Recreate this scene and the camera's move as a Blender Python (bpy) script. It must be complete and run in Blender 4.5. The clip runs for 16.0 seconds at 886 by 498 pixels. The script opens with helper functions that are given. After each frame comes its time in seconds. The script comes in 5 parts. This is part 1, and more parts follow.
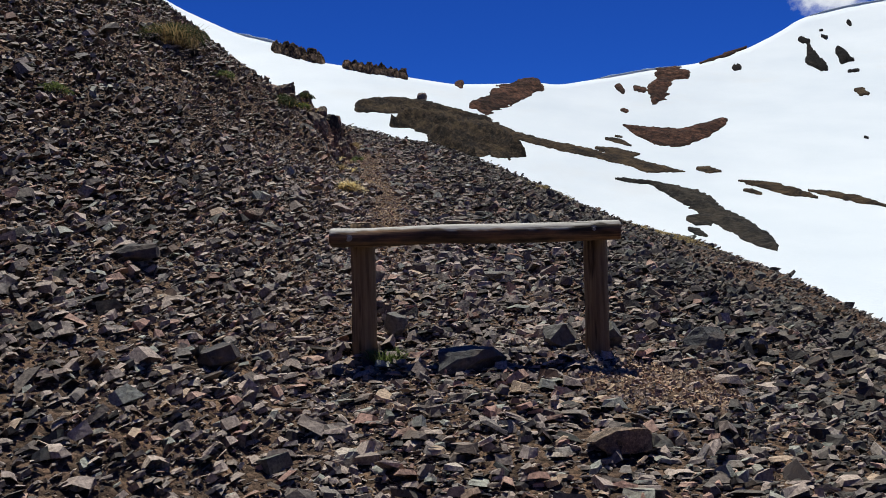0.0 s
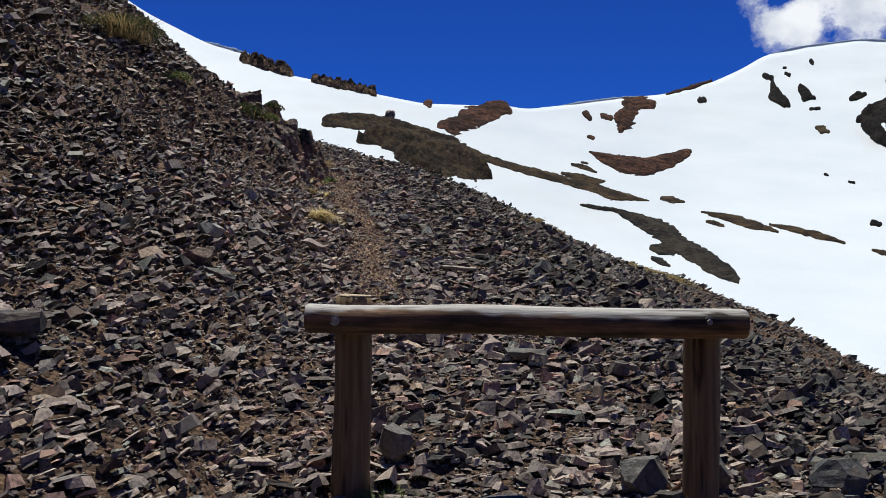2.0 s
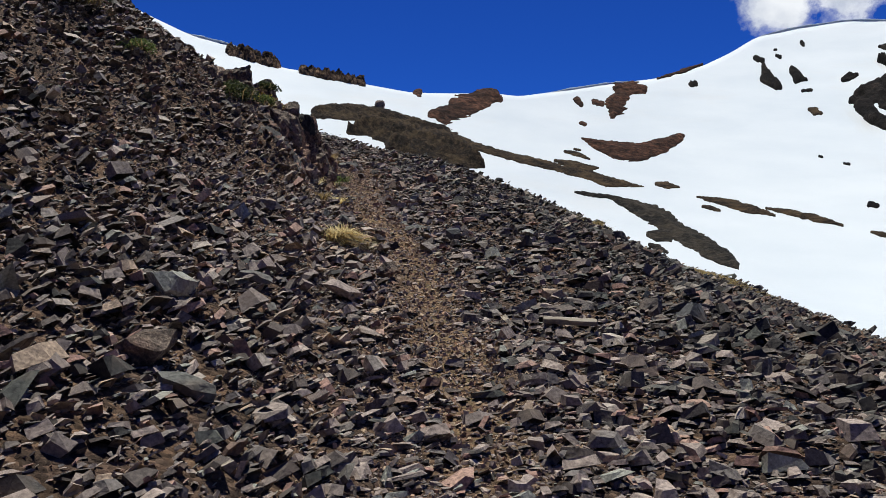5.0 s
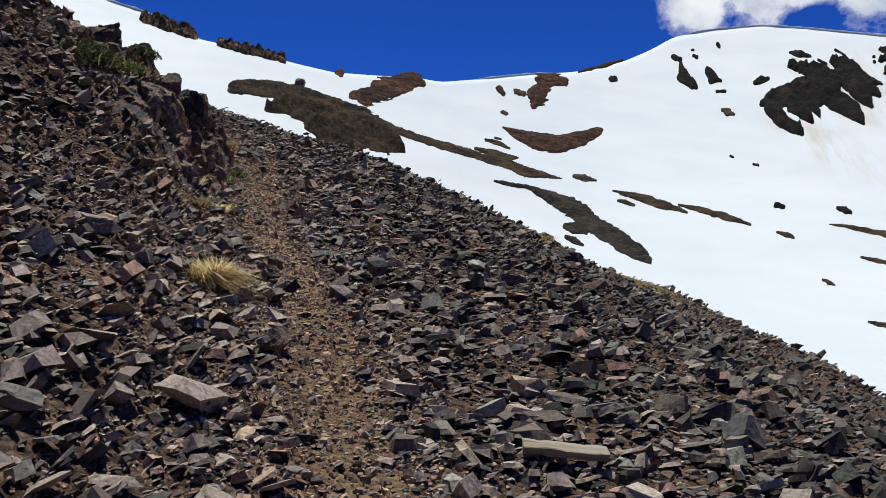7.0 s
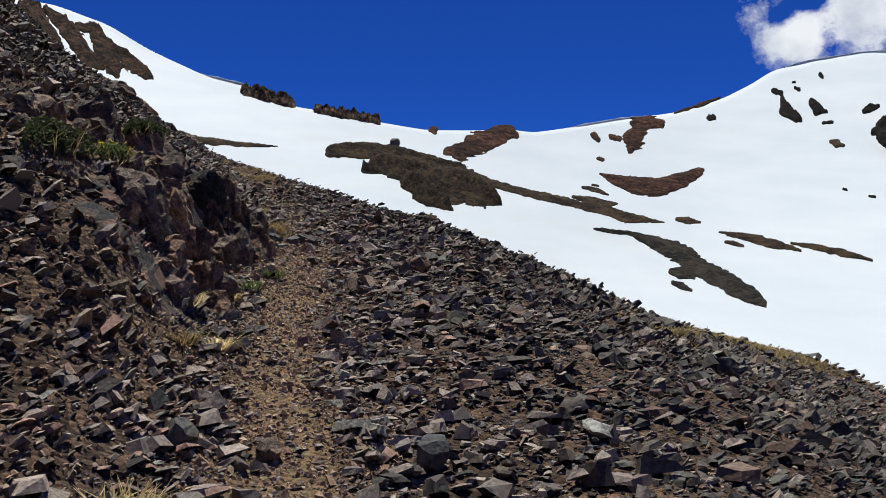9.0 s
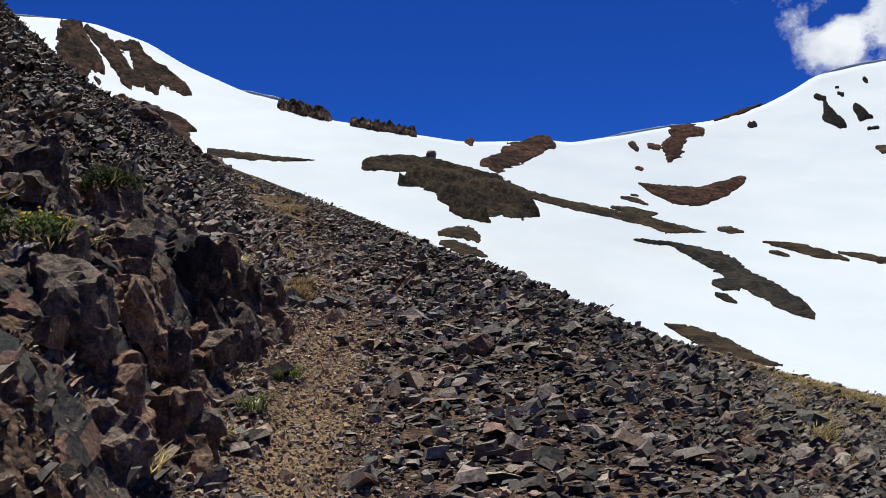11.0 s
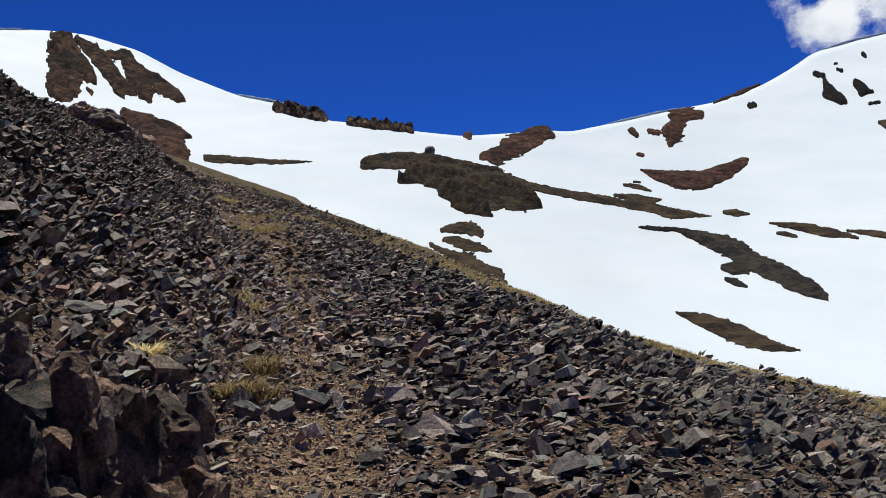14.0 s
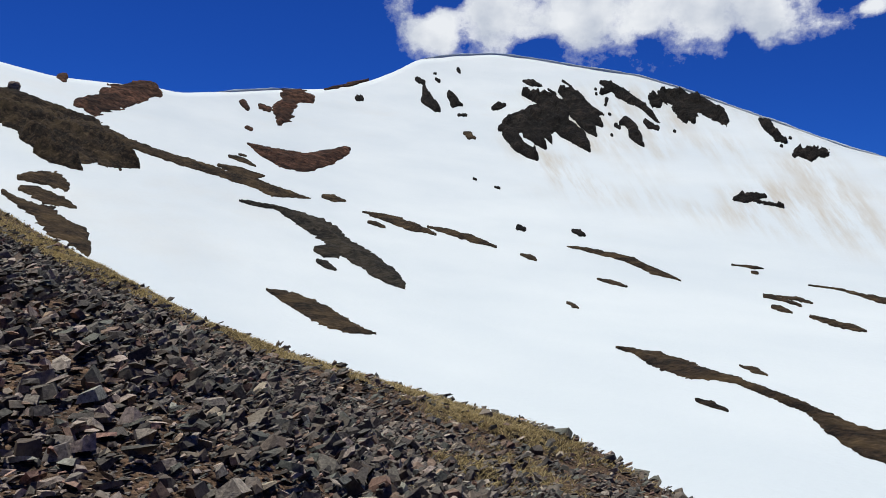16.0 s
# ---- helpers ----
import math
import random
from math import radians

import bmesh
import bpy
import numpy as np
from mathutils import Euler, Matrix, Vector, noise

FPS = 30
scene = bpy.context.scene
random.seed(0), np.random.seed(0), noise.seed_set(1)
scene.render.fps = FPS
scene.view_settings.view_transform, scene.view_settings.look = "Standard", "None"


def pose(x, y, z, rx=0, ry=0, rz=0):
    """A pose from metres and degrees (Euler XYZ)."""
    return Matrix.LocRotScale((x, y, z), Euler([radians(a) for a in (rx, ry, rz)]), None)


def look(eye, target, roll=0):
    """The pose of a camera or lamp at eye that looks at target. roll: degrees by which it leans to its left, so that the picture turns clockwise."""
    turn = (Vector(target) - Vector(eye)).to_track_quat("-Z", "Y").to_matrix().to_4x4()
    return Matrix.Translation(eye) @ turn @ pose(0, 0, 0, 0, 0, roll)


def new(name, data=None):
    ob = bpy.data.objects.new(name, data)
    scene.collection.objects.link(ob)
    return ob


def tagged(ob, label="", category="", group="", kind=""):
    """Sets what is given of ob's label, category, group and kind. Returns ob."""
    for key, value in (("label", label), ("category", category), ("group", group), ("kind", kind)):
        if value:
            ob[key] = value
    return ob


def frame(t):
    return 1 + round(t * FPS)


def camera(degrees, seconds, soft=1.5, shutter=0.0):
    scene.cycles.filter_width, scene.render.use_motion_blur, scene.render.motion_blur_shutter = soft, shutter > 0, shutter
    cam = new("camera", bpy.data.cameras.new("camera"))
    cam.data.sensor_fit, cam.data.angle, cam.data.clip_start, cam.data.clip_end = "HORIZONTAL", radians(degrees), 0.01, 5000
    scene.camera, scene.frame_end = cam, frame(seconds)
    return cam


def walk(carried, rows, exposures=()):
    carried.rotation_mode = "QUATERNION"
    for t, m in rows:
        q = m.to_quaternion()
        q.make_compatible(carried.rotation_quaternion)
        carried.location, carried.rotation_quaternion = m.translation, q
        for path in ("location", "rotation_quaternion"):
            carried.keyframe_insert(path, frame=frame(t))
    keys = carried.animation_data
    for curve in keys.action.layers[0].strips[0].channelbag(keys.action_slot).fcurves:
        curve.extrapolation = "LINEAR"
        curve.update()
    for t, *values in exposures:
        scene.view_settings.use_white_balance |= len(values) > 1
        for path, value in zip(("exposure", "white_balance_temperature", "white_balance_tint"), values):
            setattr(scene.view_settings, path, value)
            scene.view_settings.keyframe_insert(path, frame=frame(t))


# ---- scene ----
cam = camera(54.2, 16.0, soft=0.5)
METRES, EYE, TILT, LEAN, TURN = 14.0, 1.5, 0.0, 2.0, 0.0
ROWS = [
    (0.0, 0.0, 0.0, 0.0, -0.0, 0.0, 0.0),
    (0.5, -0.0031, 0.0328, 0.0036, 1.51, 0.35, 0.58),
    (1.0, -0.0137, 0.0611, 0.0104, 0.93, 1.95, 0.08),
    (1.5, -0.0176, 0.0921, 0.0142, -1.09, 1.97, -0.55),
    (2.0, -0.0214, 0.1269, 0.0203, -2.57, 1.3, -2.25),
    (2.5, -0.0222, 0.1607, 0.0271, -3.73, 1.52, -1.42),
    (3.0, -0.0252, 0.1931, 0.0322, -1.19, 2.84, -1.49),
    (3.5, -0.0369, 0.2258, 0.0388, -1.36, 3.3, -1.89),
    (3.7, -0.0403, 0.2391, 0.0396, -2.08, 3.25, -1.3),
    (5.8, -0.0632, 0.3751, 0.0565, -4.52, -1.39, -1.49),
    (6.0, -0.0637, 0.3867, 0.0604, -5.58, -1.75, -1.79),
    (6.5, -0.0575, 0.4207, 0.0659, -8.42, -2.31, -1.78),
    (7.0, -0.0522, 0.4635, 0.0705, -8.65, -0.22, -3.08),
    (7.5, -0.0458, 0.4954, 0.0788, -8.72, 0.38, -2.78),
    (8.0, -0.0352, 0.5323, 0.0891, -6.92, 0.18, -1.25),
    (8.5, -0.0349, 0.5686, 0.0953, -3.49, 1.27, -0.63),
    (9.0, -0.0293, 0.6062, 0.1014, -1.94, 3.01, -0.47),
    (9.2, -0.0258, 0.6193, 0.1076, -1.25, 4.03, -0.1),
    (11.3, -0.0413, 0.7419, 0.1383, 0.98, 3.55, 0.3),
    (11.5, -0.0418, 0.7523, 0.1387, 1.49, 3.43, 1.09),
    (12.0, -0.0413, 0.7853, 0.148, 2.63, 3.94, 2.57),
    (12.5, -0.048, 0.8154, 0.1559, 2.21, 3.56, 2.59),
    (13.0, -0.0498, 0.8436, 0.1615, 2.16, 2.99, 2.48),
    (13.5, -0.0542, 0.8786, 0.1684, 2.94, 3.35, 1.96),
    (14.0, -0.0503, 0.902, 0.1748, 0.86, 3.4, 2.52),
    (14.5, -0.0421, 0.9282, 0.184, 0.1, 4.36, 1.87),
    (15.0, -0.0403, 0.9488, 0.1897, -3.8, 4.83, 0.34),
    (15.5, -0.0355, 0.9533, 0.1884, -13.91, 2.74, -1.85),
    (16.0, -0.0279, 0.9506, 0.1886, -25.53, 1.64, -2.54),
]
walk(cam, [(t, pose(0, 0, EYE, TILT, LEAN, TURN) @ pose(METRES * x, METRES * y, METRES * z, 90 + pitch, roll, yaw)) for t, x, y, z, yaw, pitch, roll in ROWS], exposures=[(0.0, 0.17), (6.5, 0.15), (7.0, 0.12), (7.5, 0.0), (8.0, 0.0), (9.0, 0.1), (12.0, 0.17), (14.5, 0.12), (15.0, -0.05), (15.5, 0.08), (16.0, 0.03)])

# ---- sky, sun, exposure ----
SUN_AZ, SUN_EL = -5.0, 73.0
world = bpy.data.worlds.new("sky")
scene.world = world
world.use_nodes = True
wn = world.node_tree.nodes
sky = wn.new("ShaderNodeTexSky")
sky.sky_type, sky.sun_disc = "NISHITA", False
sky.sun_elevation, sky.sun_rotation = radians(SUN_EL), radians(SUN_AZ)
sky.altitude, sky.air_density, sky.dust_density, sky.ozone_density = 3600, 1.0, 0.0, 6.0
wn["Background"].inputs["Strength"].default_value = 0.08
deep = wn.new("ShaderNodeMix")
deep.data_type, deep.blend_type = "RGBA", "MULTIPLY"
deep.inputs[0].default_value, deep.inputs[7].default_value = 1.0, (0.10, 0.34, 0.95, 1)
world.node_tree.links.new(sky.outputs[0], deep.inputs[6])
world.node_tree.links.new(deep.outputs[2], wn["Background"].inputs["Color"])
lamp = bpy.data.lights.new("sun", "SUN")
lamp.energy, lamp.angle, lamp.color = 5.0, radians(0.55), (0.97, 0.98, 0.89)
sun = new("sun", lamp)
sd = Vector((math.sin(radians(SUN_AZ)) * math.cos(radians(SUN_EL)), math.cos(radians(SUN_AZ)) * math.cos(radians(SUN_EL)), math.sin(radians(SUN_EL))))
sun.matrix_world = look(sd * 60, (0, 0, 0))

# ---- small numeric tools ----
rng = np.random.default_rng(7)


def lattice(i, j, seed):
    n = (i * 374761393 + j * 668265263 + seed * 2147483647 + 1013904223) & 0xFFFFFFFF
    n = ((n ^ (n >> 13)) * 1274126177) & 0xFFFFFFFF
    return ((n ^ (n >> 16)) & 0xFFFF) / 32767.5 - 1.0


def vnoise(x, y, seed=0):
    """Smooth value noise in the plane, -1 to 1."""
    x, y = np.asarray(x, float), np.asarray(y, float)
    i, j = np.floor(x).astype(np.int64), np.floor(y).astype(np.int64)
    a, b = x - i, y - j
    a, b = a * a * (3 - 2 * a), b * b * (3 - 2 * b)
    top = lattice(i, j, seed) * (1 - a) + lattice(i + 1, j, seed) * a
    low = lattice(i, j + 1, seed) * (1 - a) + lattice(i + 1, j + 1, seed) * a
    return top * (1 - b) + low * b


def fbm(x, y, seed=0, octaves=4):
    total, amp = 0.0, 1.0
    for k in range(octaves):
        total = total + amp * vnoise(np.asarray(x) * 2 ** k + 17.3 * k, np.asarray(y) * 2 ** k - 9.1 * k, seed + k)
        amp *= 0.5
    return total / 1.6


def smooth(a, b, v):
    w = np.clip((np.asarray(v, float) - a) / (b - a), 0, 1)
    return w * w * (3 - 2 * w)


def facets(x, y, z, seed=0, slope=0.5):
    """Broken planes: each point takes the tilted plane of its nearest random cell. Returns height and a number per cell."""
    x, y, z = (np.asarray(k, float) for k in (x, y, z))
    i, j, k = np.floor(x).astype(np.int64), np.floor(y).astype(np.int64), np.floor(z).astype(np.int64)
    best, high, own = np.full(x.shape, 9.0), np.zeros(x.shape), np.zeros(x.shape)
    for a in (-1, 0, 1):
        for b in (-1, 0, 1):
            for c in (-1, 0, 1):
                p, q, w = i + a, j + b, (k + c) * 57
                dx = x - (p + 0.5 + 0.42 * lattice(p, q + w, seed))
                dy = y - (q + 0.5 + 0.42 * lattice(p, q + w, seed + 1))
                dz = z - (k + c + 0.5 + 0.42 * lattice(p, q + w, seed + 2))
                d = dx * dx + dy * dy + dz * dz
                near = d < best
                h = lattice(p, q + w, seed + 3) + slope * (dx * lattice(p, q + w, seed + 4) + dy * lattice(p, q + w, seed + 5) + dz * lattice(p, q + w, seed + 6)) * 2
                best, high, own = np.where(near, d, best), np.where(near, h, high), np.where(near, 0.5 + 0.5 * lattice(p, q + w, seed + 7), own)
    return high, own


def mesh_of(name, verts, faces, flat=True):
    """A mesh from arrays; all faces have the same number of corners."""
    verts, faces = np.asarray(verts, np.float32), np.asarray(faces, np.int32)
    me = bpy.data.meshes.new(name)
    me.vertices.add(len(verts))
    me.vertices.foreach_set("co", verts.ravel())
    me.loops.add(faces.size)
    me.loops.foreach_set("vertex_index", faces.ravel())
    me.polygons.add(len(faces))
    me.polygons.foreach_set("loop_start", np.arange(0, faces.size, faces.shape[1], dtype=np.int32))
    me.update(calc_edges=True)
    if flat:
        me.shade_flat()
    else:
        me.shade_smooth()
    return me


def quads(rows, cols, keep=None):
    i, j = np.meshgrid(np.arange(rows - 1), np.arange(cols - 1), indexing="ij")
    f = np.stack([i * cols + j, i * cols + j + 1, (i + 1) * cols + j + 1, (i + 1) * cols + j], -1).reshape(-1, 4)
    return f if keep is None else f[keep.ravel()[f].any(1)]


def place(name, me, material, parent=None, label=""):
    ob = new(name, me)
    if not me.materials:
        me.materials.append(material)
    if parent is not None:
        ob.parent = parent
    return tagged(ob, label)


def part(name, bm, material, parent, label="", flat=True):
    me = bpy.data.meshes.new(name)
    bm.normal_update()
    bm.to_mesh(me)
    bm.free()
    me.shade_flat() if flat else me.shade_smooth()
    return place(name, me, material, parent, label)


# ---- materials ----
def material(name, rough=0.85, spec=0.3):
    m = bpy.data.materials.new(name)
    m.use_nodes = True
    n, l = m.node_tree.nodes, m.node_tree.links
    b = n["Principled BSDF"]
    b.inputs["Roughness"].default_value = rough
    b.inputs["Specular IOR Level"].default_value = spec
    return m, n, l, b


def ramp(n, stops, mode="LINEAR"):
    r = n.new("ShaderNodeValToRGB")
    r.color_ramp.interpolation = mode
    while len(r.color_ramp.elements) < len(stops):
        r.color_ramp.elements.new(0.5)
    for e, (p, c) in zip(r.color_ramp.elements, stops):
        e.position, e.color = p, (*c, 1)
    return r


def noise_node(n, l, scale, detail=4, rough=0.55, coord=None, squash=None):
    t = n.new("ShaderNodeTexNoise")
    t.inputs["Scale"].default_value, t.inputs["Detail"].default_value, t.inputs["Roughness"].default_value = scale, detail, rough
    if coord is None:
        coord = n.new("ShaderNodeTexCoord").outputs["Object"]
    if squash:
        m = n.new("ShaderNodeMapping")
        m.inputs["Scale"].default_value = squash
        l.new(coord, m.inputs["Vector"])
        coord = m.outputs["Vector"]
    l.new(coord, t.inputs["Vector"])
    return t


def blend(n, l, a, b, fac, mode="MIX"):
    m = n.new("ShaderNodeMix")
    m.data_type, m.blend_type = "RGBA", mode
    for sock, v in ((m.inputs[0], fac), (m.inputs[6], a), (m.inputs[7], b)):
        if hasattr(v, "links"):
            l.new(v, sock)
        else:
            sock.default_value = v if isinstance(v, float) else (*v, 1)
    return m.outputs[2]


def bump(n, l, b, height, strength, distance):
    k = n.new("ShaderNodeBump")
    k.inputs["Strength"].default_value, k.inputs["Distance"].default_value = strength, distance
    l.new(height, k.inputs["Height"])
    l.new(k.outputs["Normal"], b.inputs["Normal"])


STONE_COLOURS = [(0.0, (0.132, 0.109, 0.098)), (0.16, (0.251, 0.207, 0.185)), (0.34, (0.364, 0.295, 0.263)), (0.46, (0.195, 0.172, 0.160)), (0.58, (0.430, 0.352, 0.304)),
                 (0.68, (0.288, 0.235, 0.207)), (0.76, (0.409, 0.265, 0.212)), (0.82, (0.303, 0.307, 0.270)), (0.88, (0.430, 0.323, 0.237)), (0.92, (0.315, 0.188, 0.154)), (0.96, (0.430, 0.373, 0.323))]
SLATE_COLOURS = [(0.0, (0.057, 0.049, 0.046)), (0.18, (0.108, 0.097, 0.087)), (0.36, (0.074, 0.071, 0.066)), (0.52, (0.160, 0.140, 0.126)), (0.64, (0.101, 0.104, 0.092)),
                 (0.74, (0.129, 0.103, 0.089)), (0.82, (0.173, 0.120, 0.095)), (0.88, (0.235, 0.204, 0.179)), (0.93, (0.131, 0.078, 0.063)), (0.97, (0.312, 0.267, 0.210))]
GRAVEL_COLOURS = [(0.0, (0.269, 0.182, 0.107)), (0.25, (0.406, 0.29, 0.167)), (0.5, (0.324, 0.24, 0.177)), (0.65, (0.514, 0.38, 0.235)), (0.8, (0.19, 0.145, 0.12)), (0.9, (0.40, 0.25, 0.15))]


def stone_material(name, source, colours=STONE_COLOURS, speck=60.0):
    m, n, l, b = material(name, 0.75, 0.2)
    if source == "object":
        rnd = n.new("ShaderNodeObjectInfo").outputs["Random"]
    else:
        rnd = n.new("ShaderNodeNewGeometry").outputs["Random Per Island"]
    c = ramp(n, colours, "CONSTANT")
    l.new(rnd, c.inputs[0])
    big = noise_node(n, l, 6.0, 3)
    fine = noise_node(n, l, speck, 5, 0.65)
    tone = ramp(n, [(0.3, (0.42, 0.4, 0.4)), (0.7, (1.55, 1.5, 1.45))])
    l.new(fine.outputs["Fac"], tone.inputs[0])
    col = blend(n, l, c.outputs[0], tone.outputs[0], 1.0, "MULTIPLY")
    stain = ramp(n, [(0.52, (0, 0, 0)), (0.68, (1, 1, 1))])
    l.new(big.outputs["Fac"], stain.inputs[0])
    col = blend(n, l, col, (0.17, 0.12, 0.085), blend(n, l, (0, 0, 0), (0.45, 0.45, 0.45), stain.outputs[0]))
    l.new(col, b.inputs["Base Color"])
    bump(n, l, b, fine.outputs["Fac"], 0.7, 0.5 / speck)
    return m


def crag_material(name, dark, mid, light):
    """Weathered bedrock: dark mottled stone with rusty stains, earth in its hollows and pale lichen specks."""
    m, n, l, b = material(name, 0.8, 0.2)
    own = n.new("ShaderNodeObjectInfo").outputs["Random"]
    mottle = noise_node(n, l, 13.0, 8, 0.72)
    c = ramp(n, [(0.34, dark), (0.52, mid), (0.7, light)])
    l.new(mottle.outputs["Fac"], c.inputs[0])
    tint = ramp(n, [(0.0, (0.8, 0.8, 0.8)), (0.25, (1.15, 0.95, 0.82)), (0.45, (0.6, 0.6, 0.6)), (0.65, (1.35, 1.13, 0.98)), (0.8, (1.0, 1.0, 0.97)), (0.92, (1.7, 1.6, 1.45))], "CONSTANT")
    l.new(own, tint.inputs[0])
    col = blend(n, l, c.outputs[0], tint.outputs[0], 1.0, "MULTIPLY")
    wide = noise_node(n, l, 3.2, 6, 0.66)
    rust = ramp(n, [(0.53, (0, 0, 0)), (0.63, (0.7, 0.7, 0.7))])
    l.new(wide.outputs["Fac"], rust.inputs[0])
    col = blend(n, l, col, (0.25, 0.152, 0.108), rust.outputs[0])
    fine = noise_node(n, l, 75.0, 6, 0.7)
    grain = ramp(n, [(0.3, (0.4, 0.4, 0.4)), (0.5, (0.95, 0.95, 0.95)), (0.7, (1.8, 1.75, 1.65))])
    l.new(fine.outputs["Fac"], grain.inputs[0])
    col = blend(n, l, col, grain.outputs[0], 1.0, "MULTIPLY")
    l.new(col, b.inputs["Base Color"])
    both = n.new("ShaderNodeMath")
    both.operation = "ADD"
    l.new(mottle.outputs["Fac"], both.inputs[0])
    l.new(fine.outputs["Fac"], both.inputs[1])
    bump(n, l, b, both.outputs[0], 1.0, 0.02)
    return m


def face_material():
    """Broken bedrock: near-black planes, rusty and earthy ones, pale lichen specks."""
    m, n, l, b = material("outcrop_face", 0.75, 0.25)
    own = n.new("ShaderNodeAttribute")
    own.attribute_name = "facet"
    c = ramp(n, [(0.0, (0.055, 0.046, 0.042)), (0.3, (0.095, 0.072, 0.06)), (0.42, (0.04, 0.037, 0.035)), (0.58, (0.19, 0.105, 0.075)), (0.68, (0.11, 0.086, 0.07)), (0.84, (0.22, 0.15, 0.10))], "CONSTANT")
    l.new(own.outputs["Fac"], c.inputs[0])
    fine = noise_node(n, l, 42.0, 7, 0.72)
    wide = noise_node(n, l, 4.5, 5, 0.6)
    tone = ramp(n, [(0.3, (0.35, 0.33, 0.33)), (0.5, (0.9, 0.9, 0.9)), (0.7, (1.9, 1.8, 1.7))])
    l.new(fine.outputs["Fac"], tone.inputs[0])
    rust = ramp(n, [(0.52, (0, 0, 0)), (0.66, (0.75, 0.75, 0.75))])
    l.new(wide.outputs["Fac"], rust.inputs[0])
    col = blend(n, l, c.outputs[0], (0.30, 0.165, 0.105), rust.outputs[0])
    col = blend(n, l, col, tone.outputs[0], 1.0, "MULTIPLY")
    l.new(col, b.inputs["Base Color"])
    bump(n, l, b, fine.outputs["Fac"], 1.0, 0.025)
    return m


def soil_material():
    """Stony soil: trodden tan gravel on the trail, dark earth between stones, dry turf where the grass mask says."""
    m, n, l, b = material("stony_soil", 0.95, 0.1)
    fine = noise_node(n, l, 38.0, 6, 0.7)
    mid = noise_node(n, l, 3.0, 4)
    cell = n.new("ShaderNodeTexVoronoi")
    cell.inputs["Scale"].default_value = 32.0
    l.new(n.new("ShaderNodeTexCoord").outputs["Object"], cell.inputs["Vector"])
    earth = ramp(n, [(0.3, (0.035, 0.025, 0.019)), (0.55, (0.085, 0.058, 0.045)), (0.75, (0.17, 0.117, 0.09))])
    l.new(fine.outputs["Fac"], earth.inputs[0])
    gravel = ramp(n, [(0.3, (0.11, 0.068, 0.038)), (0.55, (0.29, 0.19, 0.105)), (0.75, (0.48, 0.34, 0.20))])
    l.new(fine.outputs["Fac"], gravel.inputs[0])
    pebble = blend(n, l, gravel.outputs[0], cell.outputs["Color"], 0.12, "OVERLAY")
    red = ramp(n, [(0.36, (0, 0, 0)), (0.66, (1, 1, 1))])
    l.new(mid.outputs["Fac"], red.inputs[0])
    warm = blend(n, l, earth.outputs[0], (0.17, 0.105, 0.065), blend(n, l, (0, 0, 0), (0.6, 0.6, 0.6), red.outputs[0]))
    grit = ramp(n, [(0.25, (0.4, 0.4, 0.4)), (0.5, (0.9, 0.9, 0.9)), (0.75, (1.7, 1.6, 1.5))])
    l.new(cell.outputs["Color"], grit.inputs[0])
    warm = blend(n, l, warm, grit.outputs[0], 0.8, "MULTIPLY")
    masks = {}
    for key in ("trail", "turf"):
        a = n.new("ShaderNodeAttribute")
        a.attribute_name = key
        masks[key] = a.outputs["Fac"]
    col = blend(n, l, warm, pebble, masks["trail"])
    dry = ramp(n, [(0.3, (0.035, 0.024, 0.012)), (0.55, (0.105, 0.075, 0.038)), (0.75, (0.21, 0.155, 0.085))])
    l.new(fine.outputs["Fac"], dry.inputs[0])
    tuss = noise_node(n, l, 1.6, 7, 0.7)
    clump = ramp(n, [(0.34, (0.35, 0.34, 0.32)), (0.5, (0.9, 0.9, 0.9)), (0.66, (1.75, 1.65, 1.5))])
    l.new(tuss.outputs["Fac"], clump.inputs[0])
    col = blend(n, l, col, blend(n, l, dry.outputs[0], clump.outputs[0], 1.0, "MULTIPLY"), masks["turf"])
    l.new(col, b.inputs["Base Color"])
    add = n.new("ShaderNodeMath")
    add.operation = "SUBTRACT"
    l.new(fine.outputs["Fac"], add.inputs[0])
    l.new(cell.outputs["Distance"], add.inputs[1])
    bump(n, l, b, add.outputs[0], 0.9, 0.03)
    return m


